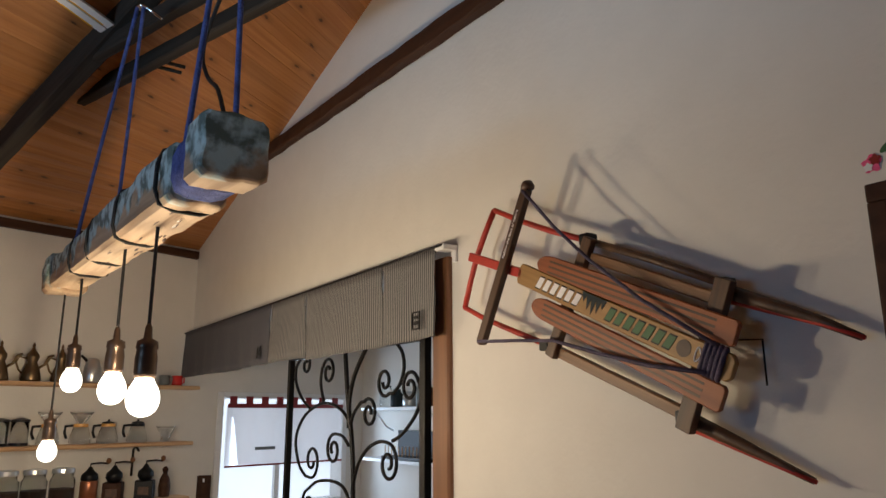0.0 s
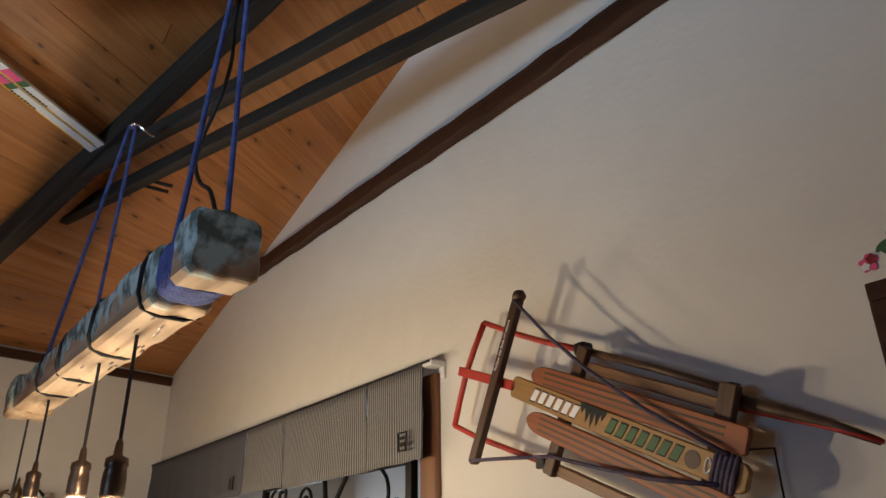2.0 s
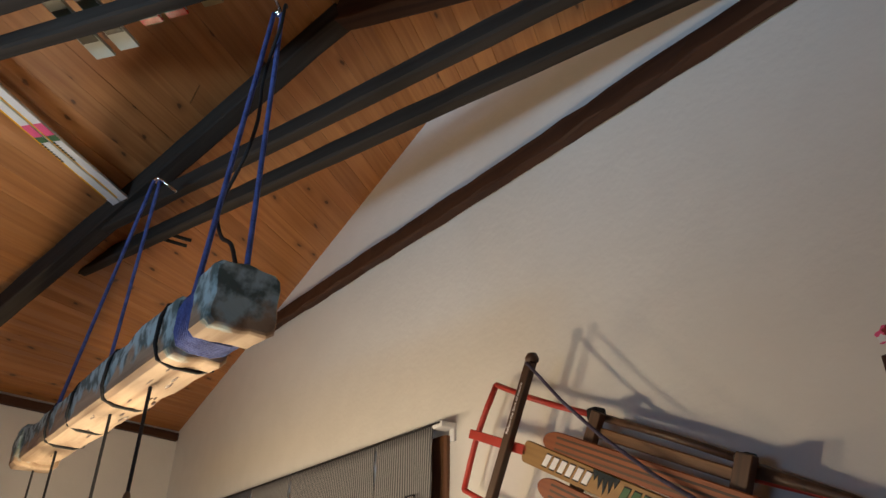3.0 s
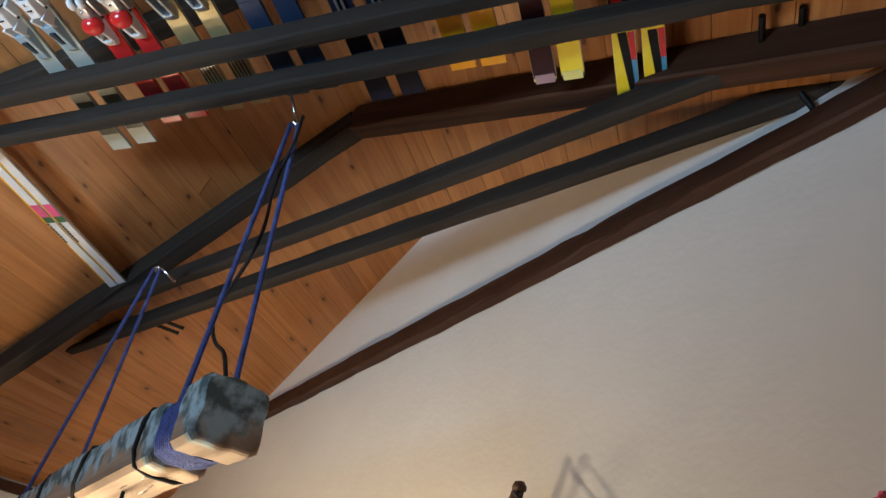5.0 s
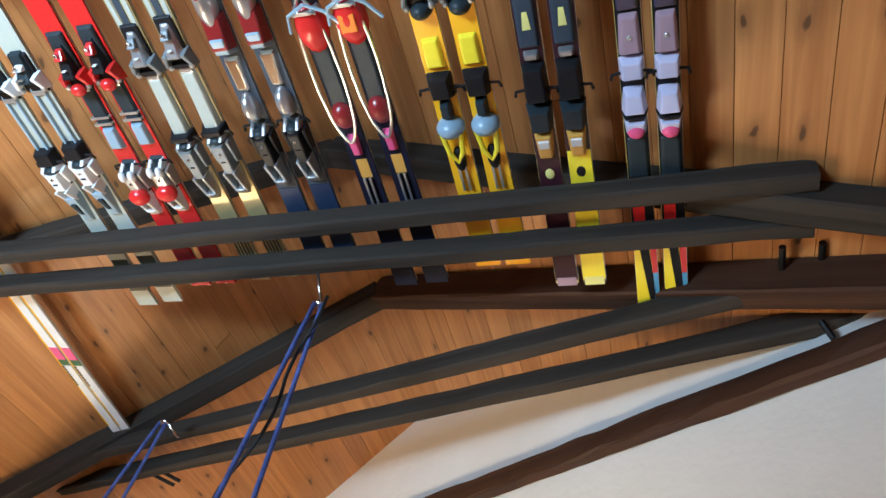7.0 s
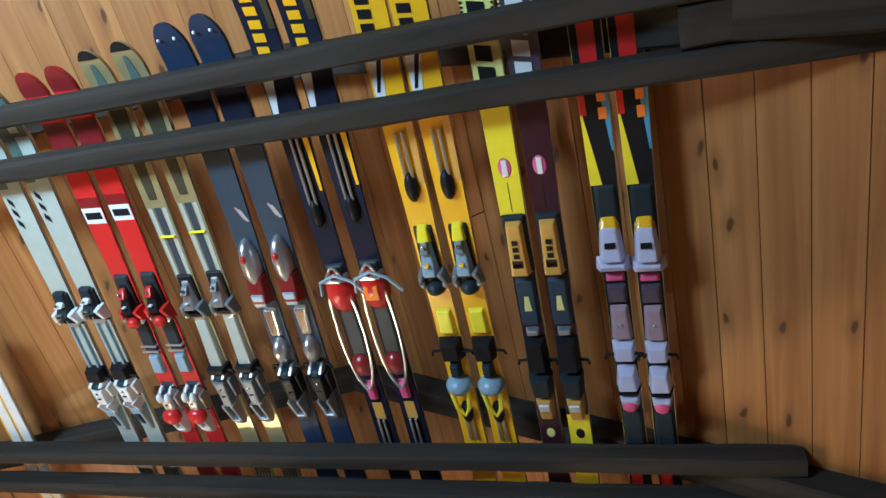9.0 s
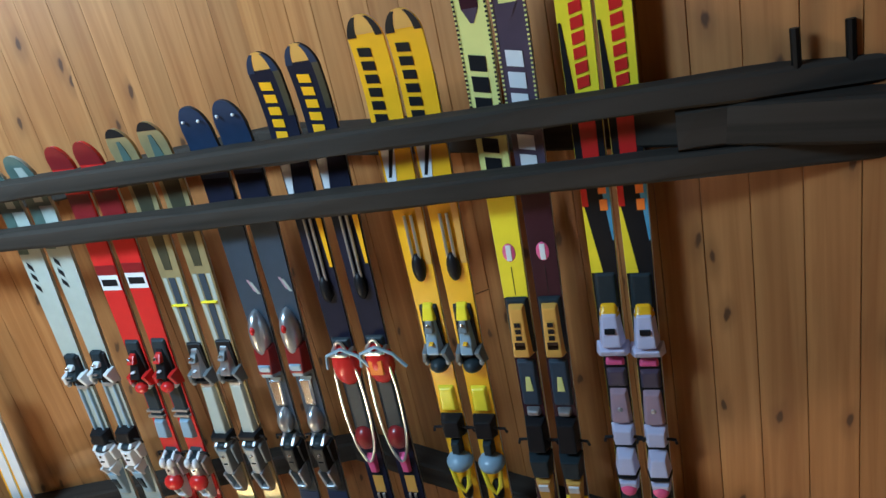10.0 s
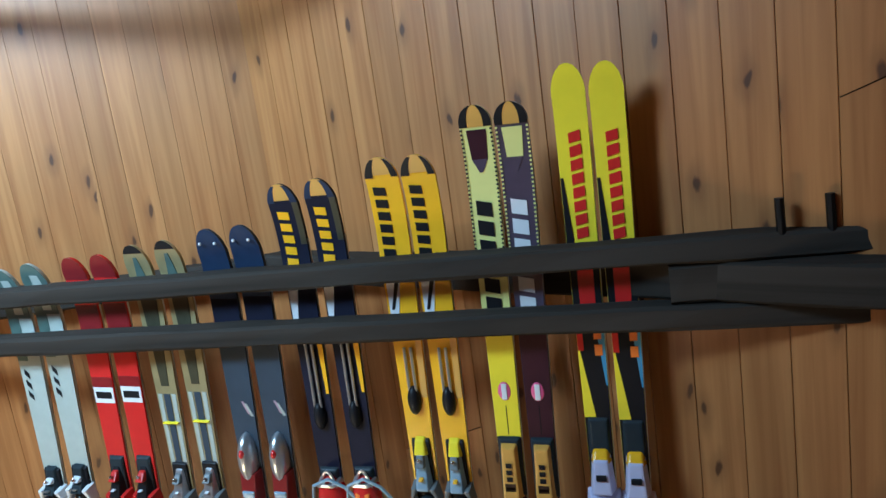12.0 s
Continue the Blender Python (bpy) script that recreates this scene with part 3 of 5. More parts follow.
def wedge(s0, s1, w0, w1, h0, h1, top=0.7, x=0.0, z=-0.004, bevel=0.004):
    """A tapered housing under the ski: widths and depths at its two ends; top: how far it narrows away from the ski."""
    w0, w1 = w0 * 0.9, w1 * 0.9
    bm = bmesh.new()
    vs = [bm.verts.new(p) for p in (
        (x - w0, s0, z), (x + w0, s0, z), (x + w1, s1, z), (x - w1, s1, z),
        (x - w0 * top, s0 + 0.008, z - h0), (x + w0 * top, s0 + 0.008, z - h0), (x + w1 * top, s1 - 0.008, z - h1), (x - w1 * top, s1 - 0.008, z - h1))]
    for f in ((0, 1, 2, 3), (4, 5, 6, 7), (0, 1, 5, 4), (1, 2, 6, 5), (2, 3, 7, 6), (3, 0, 4, 7)):
        bm.faces.new([vs[i] for i in f])
    bmesh.ops.bevel(bm, geom=bm.edges[:], offset=bevel, segments=2, affect="EDGES", profile=0.6)
    return bm


def dome(s, r, ry, h, x=0.0, z=-0.01):
    bm = bmesh.new()
    bmesh.ops.create_uvsphere(bm, u_segments=14, v_segments=8, radius=1.0)
    bmesh.ops.scale(bm, vec=(r, ry, h), verts=bm.verts)
    bmesh.ops.translate(bm, vec=(x, s, z), verts=bm.verts)
    return bm


def marks(s0, s1, n, w, x=0.0, z=-0.0094, slant=0.0, rise=0.0, fill=0.66):
    """A row of plain bars that stands for lettering along the ski; rise: it follows the bend of the tip."""
    bm = bmesh.new()
    step = (s1 - s0) / n
    for i in range(n):
        vs = block(bm, (x, s0 + step * (i + 0.5), z), (w * 2, step * fill, 0.0008))
        for v in vs:
            v.co.y += slant * (v.co.x - x)
            v.co.z -= rise * max(0.0, (0.17 - v.co.y) / 0.17) ** 2
    return bm


def tail_end(t, shape, material):
    part("tail_protector", ski_piece(shape, shape[0] - 0.02, shape[0] + 0.006, -0.85, 0.85, 0.001, -0.011), material, t)


def brakes(t, s, wide=0.05):
    for k in (-1, 1):
        bm = bmesh.new()
        tube(bm, [(k * 0.02, s, -0.02), (k * wide * 0.80, s + 0.004, -0.017), (k * wide * 0.86, s + 0.016, -0.014)], 0.0034, 6)
        part("brake_arm", bm, M_BLACK, t)


def ski(name, label, shape, body):
    t = thing(name, label, "ski", "skis on the roof trusses")
    part("core", ski_piece(shape, 0.0, shape[0], -1, 1, 0.0, -0.008), body, t)
    part("edge", ski_piece(shape, 0.12, shape[0] - 0.01, 0.985, 1.03, 0.001, -0.003), M_SILVER, t, "bright steel edge")
    part("edge", ski_piece(shape, 0.12, shape[0] - 0.01, -1.03, -0.985, 0.001, -0.003), M_SILVER, t, "bright steel edge")
    return t


def gfx(t, shape, s0, s1, f0, f1, material, label="", f2=None, f3=None, lift=0):
    return part("graphic", ski_piece(shape, s0, s1, f0, f1, -0.0078, -0.0092 - 0.0006 * lift, f2, f3), material, t, label)


def toe(t, s0, s1, w, h, material, trim=None, wings=None):
    """A toe unit: base, nose, housing with a scale window and screw, two wings that take the boot, sole pad behind."""
    wings = wings or material
    span = s1 - s0
    part("toe_base", wedge(s0 - 0.012, s1 + 0.020, w * 0.78, w * 0.90, 0.010, 0.012, 0.95, bevel=0.002), M_BLACK, t)
    a = part("toe_piece", wedge(s0, s1 - span * 0.12, w * 0.52, w * 0.86, h * 0.35, h, 0.62), material, t)
    part("toe_cover", wedge(s0 + span * 0.10, s0 + span * 0.45, w * 0.34, w * 0.48, h * 0.62, h * 0.98, 0.8, bevel=0.003), wings, t)
    part("scale_window", wedge(s0 + span * 0.52, s0 + span * 0.68, w * 0.20, w * 0.20, h * 1.04, h * 1.08, 0.9, bevel=0.001), trim or M_WHITE, t)
    smooth(part("screw", dome(s0 + span * 0.24, 0.0045, 0.0045, 0.004, z=-h * 0.92 - 0.004), M_CHROME, t))
    for k in (-1, 1):
        bm = wedge(s1 - 0.034, s1 + 0.010, w * 0.30, w * 0.20, h * 0.95, h * 0.70, 0.75, x=k * w * 0.74, bevel=0.004)
        for v in bm.verts:
            v.co.x += k * max(0.0, v.co.y - s1 + 0.020) * 0.35
        part("toe_wing", bm, wings, t)
        smooth(part("roller", dome(s1 + 0.004, 0.006, 0.008, 0.007, k * w * 0.86, -h * 0.62), M_SILVER, t))
    part("sole_pad", wedge(s1 + 0.004, s1 + 0.030, w * 0.60, w * 0.60, 0.013, 0.013, 0.9, bevel=0.002), M_SILVER, t)
    return a


def heel(t, s0, s1, w, h, material, lever):
    """A heel unit: track, housing with cheeks, cup with two claws, forked lever, brake."""
    span = s1 - s0
    part("heel_track", wedge(s0 - 0.020, s1 - 0.030, w * 0.62, w * 0.62, 0.011, 0.011, 0.95, bevel=0.002), M_DGREY, t)
    part("heel_piece", wedge(s0 + 0.010, s0 + span * 0.60, w * 0.70, w * 0.60, h * 0.95, h * 0.85, 0.72), material, t)
    for k in (-1, 1):
        part("cheek", wedge(s0 + 0.006, s0 + span * 0.46, w * 0.20, w * 0.14, h * 0.72, h * 0.5, 0.8, x=k * w * 0.78, bevel=0.003), material, t)
        part("claw", wedge(s0 - 0.014, s0 + 0.016, w * 0.20, w * 0.26, h * 0.55, h * 0.95, 0.7, x=k * w * 0.48, bevel=0.003), lever, t)
        part("lever_arm", wedge(s0 + span * 0.48, s1 - 0.012, w * 0.15, w * 0.15, h * 1.02, h * 0.55, 0.85, x=k * w * 0.42, bevel=0.002), lever, t)
    part("heel_lever", wedge(s1 - 0.034, s1, w * 0.60, w * 0.46, h * 0.72, h * 0.42, 0.8), lever, t)
    part("scale_window", wedge(s0 + span * 0.30, s0 + span * 0.40, w * 0.22, w * 0.22, h * 0.98, h * 0.98, 0.9, bevel=0.001), M_BLACK, t)
    smooth(part("heel_cup", dome(s0 + 0.010, w * 0.62, 0.012, h * 0.42, z=-h * 0.62), M_DGREY, t))
    smooth(part("screw", dome(s0 + span * 0.22, 0.0045, 0.0045, 0.004, z=-h * 0.93 - 0.004), M_CHROME, t))
    brakes(t, s0 - 0.01, w + 0.014)


Z_SKI = 2.921


def lay(t, tip, d, z=Z_SKI):
    t.matrix_basis = pose(tip[0], tip[1], z, 0, 0, math.degrees(math.atan2(d[1], d[0])) - 90)
    return t


def second(t, tip, d):
    return copy_thing(t, pose(tip[0], tip[1], Z_SKI, 0, 0, math.degrees(math.atan2(d[1], d[0])) - 90))


# pale grey-green pair
sh = (1.31, 0.041, 0.029, 0.034, 0.06, 0.035)
t = ski("ski", "pale grey-green ski with white toe and heel binding", sh, M_PALE)
gfx(t, sh, 0.0, 0.13, -0.98, 0.98, M_GREEN, "dark green tip")
gfx(t, sh, 0.03, 0.12, -0.2, 0.5, M_PALE, lift=1)
gfx(t, sh, 0.13, 0.24, -0.98, -0.1, M_GREEN)
part("lettering", marks(0.26, 0.345, 3, 0.0065, -0.015, slant=0.9, fill=0.5), M_BLACK, t)
part("mounting_plate", wedge(0.52, 0.60, 0.020, 0.022, 0.016, 0.02), M_DGREY, t)
toe(t, 0.535, 0.605, 0.034, 0.036, M_DGREY, M_SILVER, M_WHITE)
for k in (-1, 1):
    part("rail", wedge(0.60, 0.78, 0.005, 0.005, 0.012, 0.012, x=k * 0.014, bevel=0.002), M_BLUEP, t)
part("pad", wedge(0.755, 0.805, 0.032, 0.032, 0.03, 0.03), M_BLACK, t)
heel(t, 0.800, 0.925, 0.034, 0.042, M_WHITE, M_WHITE)
part("heel_plate", wedge(0.888, 0.985, 0.026, 0.019, 0.030, 0.012), M_BLUEP, t, "blue-grey heel lever")
part("heel_slot", wedge(0.908, 0.962, 0.009, 0.006, 0.031, 0.020, 0.9, bevel=0.001), M_DGREY, t)
gfx(t, sh, 1.13, 1.25, -0.9, 0.9, M_OLIVE)
d = (-0.617, 0.787)
lay(t, (-0.847, -2.198), d)
second(t, (-0.77, -2.153), d)

# red pair
sh = (1.26, 0.036, 0.028, 0.033, 0.05, 0.03)
t = ski("ski", "glossy red ski with dark tip and black-and-red binding", sh, M_RED)
gfx(t, sh, 0.0, 0.055, -0.98, 0.98, M_DRED, "dark red clear tip")
smooth(part("emblem", dome(0.075, 0.009, 0.011, 0.0012, z=-0.024), M_WHITE, t))
gfx(t, sh, 0.12, 0.20, -0.95, 0.95, M_DRED)
gfx(t, sh, 0.30, 0.325, -0.95, 0.95, M_DRED)
gfx(t, sh, 0.325, 0.365, -0.96, 0.96, M_WHITE, "white panel")
part("lettering", marks(0.332, 0.358, 1, 0.022, 0.0), M_BLACK, t)
part("mounting_plate", wedge(0.50, 0.74, 0.026, 0.026, 0.012, 0.012), M_DGREY, t)
toe(t, 0.52, 0.62, 0.030, 0.038, M_BLACK, M_WHITE, M_RED)
smooth(part("toe_bumper", dome(0.630, 0.018, 0.015, 0.014, z=-0.030), M_RED, t))
part("scale", wedge(0.735, 0.80, 0.02, 0.022, 0.016, 0.018), M_BLUEP, t)
part("cross_plate", wedge(0.705, 0.714, 0.026, 0.026, 0.016, 0.016, 1.0, bevel=0.001), M_SILVER, t)
part("cross_plate", wedge(0.722, 0.730, 0.026, 0.026, 0.016, 0.016, 1.0, bevel=0.001), M_SILVER, t)
heel(t, 0.848, 1.000, 0.030, 0.040, M_SILVER, M_WHITE)
smooth(part("heel_cap", dome(0.922, 0.027, 0.024, 0.020, z=-0.038), M_RED, t))
for k in (-1, 1):
    smooth(part("heel_eye", dome(0.860, 0.009, 0.015, 0.010, k * 0.012, -0.040), M_WHITE, t))
gfx(t, sh, 1.12, 1.24, -0.9, 0.9, M_DRED)
d = (-0.615, 0.788)
lay(t, (-0.67, -2.089), d)
second(t, (-0.604, -2.044), d)

# gold and grey pair
sh = (1.27, 0.036, 0.027, 0.031, 0.055, 0.03)
t = ski("ski", "gold and grey ski with long dark window and silver binding", sh, M_GOLD)
gfx(t, sh, 0.0, 0.02, -0.98, 0.98, M_BLACK, "black tip cap")
gfx(t, sh, 0.03, 0.13, -0.15, 0.15, M_GREEN, f2=-0.62, f3=0.62)
gfx(t, sh, 0.13, 0.34, -0.66, 0.66, M_OLIVE, f2=-0.35, f3=0.35)
gfx(t, sh, 0.36, 0.54, -0.85, -0.45, M_PALE)
gfx(t, sh, 0.36, 0.54, 0.45, 0.85, M_PALE)
gfx(t, sh, 0.36, 0.54, -0.3, 0.3, M_STEEL)
part("band", wedge(0.425, 0.437, 0.024, 0.024, 0.012, 0.012, 1.0, bevel=0.002), M_LEMON, t)
toe(t, 0.54, 0.635, 0.029, 0.036, M_SILVER, M_WHITE, M_GREY)
part("plate", wedge(0.63, 0.645, 0.033, 0.033, 0.02, 0.02), M_BLACK, t)
part("mounting_plate", wedge(0.65, 0.80, 0.022, 0.026, 0.014, 0.02), M_PALE, t)
heel(t, 0.812, 0.985, 0.030, 0.040, M_GREY, M_SILVER)
part("pad", wedge(0.785, 0.815, 0.034, 0.034, 0.034, 0.034), M_BLACK, t)
for k in range(5):
    gfx(t, sh, 1.12 + 0.0, 1.25, -0.9 + 0.36 * k, -0.72 + 0.36 * k, M_OLIVE)
d = (-0.605, 0.796)
lay(t, (-0.518, -2.001), d)
second(t, (-0.447, -1.956), d)

# navy pair
sh = (1.28, 0.039, 0.029, 0.034, 0.06, 0.03)
t = ski("ski", "navy blue ski with slanted grey flash and silver binding", sh, M_STEEL)
gfx(t, sh, 0.0, 0.16, -0.99, 0.99, M_NAVY, "deep blue tip")
for k in (-1, 1):
    smooth(part("rivet", dome(0.032, 0.0035, 0.0035, 0.003, k * 0.018, -0.035), M_WHITE, t))
gfx(t, sh, 0.16, 0.22, -0.97, 0.97, M_INK)
gfx(t, sh, 0.22, 0.27, -0.97, -0.1, M_BLACK, f2=-0.97, f3=0.9)
gfx(t, sh, 0.405, 0.435, 0.25, 0.45, M_PALE, f2=0.70, f3=0.95)
gfx(t, sh, 0.400, 0.430, 0.05, 0.22, M_MAUVE, f2=0.48, f3=0.68)
smooth(part("toe_piece", dome(0.535, 0.022, 0.062, 0.034), M_SILVER, t, "domed silver toe piece"))
smooth(part("toe_badge", dome(0.515, 0.008, 0.012, 0.012, z=-0.034), M_RED, t))
part("toe_cup", wedge(0.56, 0.64, 0.030, 0.028, 0.026, 0.034), M_DRED, t)
part("toe_wing", wedge(0.60, 0.65, 0.024, 0.024, 0.036, 0.03), M_BLUEP, t)
part("mounting_plate", wedge(0.655, 0.74, 0.022, 0.018, 0.014, 0.014), M_CHROME, t, "polished steel plate")
smooth(part("heel_dome", dome(0.775, 0.019, 0.036, 0.03), M_SILVER, t))
heel(t, 0.825, 0.990, 0.030, 0.040, M_BLACK, M_SILVER)
gfx(t, sh, 1.0, 1.27, -0.98, 0.98, M_NAVY)
d = (-0.607, 0.795)
lay(t, (-0.346, -1.904), d)
second(t, (-0.278, -1.858), d)


def dampers(t, s0, s1, material=M_SILVER):
    for k in (-1, 1):
        part("damper_rod", rod((k * 0.007, s0, -0.014), (k * 0.007, s1 - 0.04, -0.014), 0.0032, 8), material, t)
    smooth(part("damper_head", dome(s1 - 0.025, 0.014, 0.032, 0.014, z=-0.012), M_BLACK, t))
    part("badge", wedge(s1 - 0.012, s1, 0.006, 0.006, 0.018, 0.018), M_SILVER, t)


# blue-black pair with yellow lettering and red cable bindings
sh = (1.42, 0.037, 0.028, 0.033, 0.05, 0.03)
t = ski("ski", "blue-black ski with yellow lettering and red plate binding", sh, M_INK)
gfx(t, sh, 0.0, 0.035, -0.98, 0.98, M_ORANGE, "tan tip cap")
gfx(t, sh, 0.004, 0.04, -1.0, -0.55, M_NAVY, lift=1)
gfx(t, sh, 0.004, 0.04, 0.55, 1.0, M_NAVY, lift=1)
part("lettering", marks(0.055, 0.205, 6, 0.0125, -0.006, slant=0.12, rise=0.03), M_YEL, t)
gfx(t, sh, 0.04, 0.13, 0.6, 1.0, M_OLIVE)
gfx(t, sh, 0.20, 0.29, -0.9, -0.1, M_WHITE, f2=-0.9, f3=-0.5)
gfx(t, sh, 0.30, 0.46, 0.5, 0.98, M_YEL, f2=0.75, f3=0.98)
dampers(t, 0.33, 0.535)
part("mounting_plate", wedge(0.63, 0.90, 0.028, 0.028, 0.012, 0.012), M_DGREY, t)
smooth(part("toe_plate", dome(0.70, 0.034, 0.055, 0.03), M_RED, t, "glossy red toe plate"))
part("toe_bail", wedge(0.655, 0.672, 0.030, 0.032, 0.035, 0.035), M_SILVER, t)
bm = bmesh.new()
tube(bm, [(0.031 * math.cos(q) * (1.0 if abs(math.sin(q)) < 0.9 else 0.9), 0.80 + 0.165 * math.sin(q), -0.024) for q in [6.28319 * i / 28 for i in range(28)]], 0.0035, 6, True)
part("cable", bm, M_SILVER, t, "steel cable loop")
smooth(part("heel_plate", dome(0.90, 0.026, 0.034, 0.028), M_DRED, t))
part("strap", wedge(0.95, 1.01, 0.014, 0.012, 0.02, 0.016), M_PINK, t)
bm = bmesh.new()
tube(bm, [(0.07, 0.70, -0.03), (0.045, 0.665, -0.035), (0.01, 0.645, -0.04), (-0.03, 0.665, -0.035), (-0.038, 0.70, -0.03)], 0.004, 6)
part("cord", bm, M_BLUEP, t, "blue safety cord")
gfx(t, sh, 1.02, 1.07, -0.5, 0.5, M_ORANGE)
dampers(t, 1.07, 1.20)
d = (-0.592, 0.806)
lay(t, (-0.148, -1.858), d)
u = second(t, (-0.078, -1.812), d)
part("sticker", wedge(0.675, 0.725, 0.019, 0.019, 0.034, 0.036, 0.95, bevel=0.002), M_VIVID, u, "orange price sticker")

# yellow pair with black lettering
sh = (1.40, 0.038, 0.029, 0.034, 0.05, 0.03)
t = ski("ski", "bright yellow ski with black lettering and grey binding", sh, M_YEL)
gfx(t, sh, 0.0, 0.035, -0.98, 0.98, M_ORANGE, "tan tip cap")
gfx(t, sh, 0.004, 0.04, -1.0, -0.5, M_BLACK, lift=1)
gfx(t, sh, 0.004, 0.04, 0.6, 1.0, M_BLACK, lift=1)
part("lettering", marks(0.055, 0.205, 6, 0.0125, -0.010, slant=0.12, rise=0.03), M_BLACK, t)
gfx(t, sh, 0.24, 0.33, -0.85, 0.1, M_WHITE, f2=-0.85, f3=-0.3)
gfx(t, sh, 0.24, 0.31, -0.2, 0.1, M_BLACK, f2=-0.7, f3=-0.5, lift=1)
gfx(t, sh, 0.36, 0.50, 0.55, 0.98, M_ORANGE)
dampers(t, 0.39, 0.53)
toe(t, 0.60, 0.72, 0.028, 0.036, M_BLUEP, M_YEL, M_GREY)
part("toe_nose", wedge(0.585, 0.63, 0.014, 0.020, 0.014, 0.024), M_LEMON, t)
smooth(part("knob", dome(0.735, 0.022, 0.018, 0.028), M_DGREY, t))
part("plate", wedge(0.79, 0.86, 0.022, 0.024, 0.014, 0.016), M_LEMON, t)
part("pad", wedge(0.865, 0.925, 0.030, 0.028, 0.032, 0.03), M_BLACK, t)
brakes(t, 0.895, 0.055)
part("post", wedge(0.925, 0.97, 0.014, 0.014, 0.03, 0.03), M_DGREY, t)
smooth(part("heel_dome", dome(0.99, 0.031, 0.024, 0.032, z=-0.018), M_BLUEP, t, "blue-grey domed heel piece"))
bm = bmesh.new()
tube(bm, [(-0.02, 1.0, -0.03), (-0.014, 1.05, -0.028), (0.0, 1.075, -0.024), (0.014, 1.05, -0.028), (0.02, 1.0, -0.03)], 0.006, 8)
part("heel_lever", bm, M_LEMON, t)
dampers(t, 1.16, 1.10)
d = (-0.588, 0.809)
lay(t, (0.049, -1.755), d)
second(t, (0.108, -1.71), d)


def odd_pair(body, body2, name, tip, fade, text):
    shp = (1.55, 0.034, 0.027, 0.031, 0.035, 0.025)
    t = ski("ski", name, shp, body)
    gfx(t, shp, 0.0, 0.04, -0.9, 0.9, M_ORANGE, "tan pointed tip")
    gfx(t, shp, 0.0, 0.04, -1.0, -0.5, M_BLACK, lift=1)
    gfx(t, shp, 0.0, 0.04, 0.5, 1.0, M_BLACK, lift=1)
    for k in (-1, 1):
        bm = bmesh.new()
        for i in range(34):
            s = 0.045 + i * 0.008
            block(bm, (k * half_width(s, *shp[:5]) * 0.93, s, -0.0095 - 0.025 * max(0.0, (0.17 - s) / 0.17) ** 2), (0.004, 0.0036, 0.0014))
        part("edge_ticks", bm, M_BLACK if body is M_PALEYEL else M_PALEYEL, t)
    gfx(t, shp, 0.045, 0.10, -0.62, 0.62, fade, f2=-0.5, f3=0.5)
    gfx(t, shp, 0.10, 0.125, -0.5, 0.5, M_AUBER, f2=-0.1, f3=0.1)
    part("lettering", marks(0.175, 0.40, 6, 0.015, -0.002, slant=0.2, fill=0.74), text, t)
    gfx(t, shp, 0.44, 0.66, -0.97, 0.97, body2)
    smooth(part("emblem", dome(0.561, 0.013, 0.020, 0.0016, z=-0.0095), M_PINK, t))
    for k in range(3):
        part("emblem_bar", wedge(0.548 + k * 0.011, 0.552 + k * 0.011, 0.006, 0.006, 0.0085, 0.0085, 1.0, bevel=0.001), M_WHITE, t)
    part("stripe", wedge(0.585, 0.66, 0.0008, 0.0008, 0.006, 0.006, 1.0, bevel=0.0002), M_BLACK, t)
    part("toe_base", wedge(0.655, 0.79, 0.029, 0.029, 0.014, 0.02), M_DGREY, t)
    part("toe_piece", wedge(0.665, 0.79, 0.021, 0.026, 0.030, 0.036), M_ORANGE, t, "tan plastic toe housing")
    part("lettering", marks(0.70, 0.745, 3, 0.006, 0.0, z=-0.0385), M_BLACK, t)
    for i in range(4):
        part("vent", wedge(0.752 + i * 0.007, 0.755 + i * 0.007, 0.012, 0.012, 0.035, 0.035, 1.0, bevel=0.0005), M_BROWN, t)
    part("mounting_plate", wedge(0.80, 0.92, 0.025, 0.025, 0.014, 0.014), M_STEEL, t)
    part("plate_badge", wedge(0.835, 0.885, 0.006, 0.010, 0.0155, 0.0155, 0.9, bevel=0.001), M_PALEYEL, t)
    part("clamp", wedge(0.92, 0.945, 0.018, 0.018, 0.02, 0.02), M_SILVER, t)
    part("pad", wedge(0.945, 1.03, 0.027, 0.029, 0.032, 0.036), M_BLACK, t)
    brakes(t, 1.0, 0.05)
    part("heel_piece", wedge(1.035, 1.10, 0.031, 0.026, 0.040, 0.034), M_DGREY, t)
    part("heel_lever", wedge(1.10, 1.175, 0.024, 0.019, 0.030, 0.016), M_ORANGE, t)
    part("heel_badge", wedge(1.108, 1.145, 0.013, 0.013, 0.0335, 0.026, 0.95, bevel=0.001), M_WHITE, t)
    if body is M_PALEYEL:
        gfx(t, shp, 0.66, 1.54, -0.98, 0.98, M_PLUM, "plum tail")
    else:
        gfx(t, shp, 0.66, 1.16, -0.98, 0.98, M_PLUM)
        gfx(t, shp, 1.16, 1.54, -0.98, 0.98, M_LEMON, "lemon tail")
    smooth(part("tail_mark", dome(1.215, 0.010, 0.014, 0.0016, z=-0.0095), M_BLACK if body2 is M_PLUM else M_PALEYEL, t))
    tail_end(t, shp, M_PALEYEL if body2 is M_PLUM else M_MAUVE)
    return lay(t, tip, (-0.594, 0.805))


odd_pair(M_PALEYEL, M_LEMON, "pale yellow ski with black lettering and tan binding", (0.251, -1.701), M_PLUM, M_BLACK)
odd_pair(M_AUBER, M_PLUM, "dark aubergine ski with white lettering and tan binding", (0.304, -1.661), M_PALEYEL, M_WHITE)

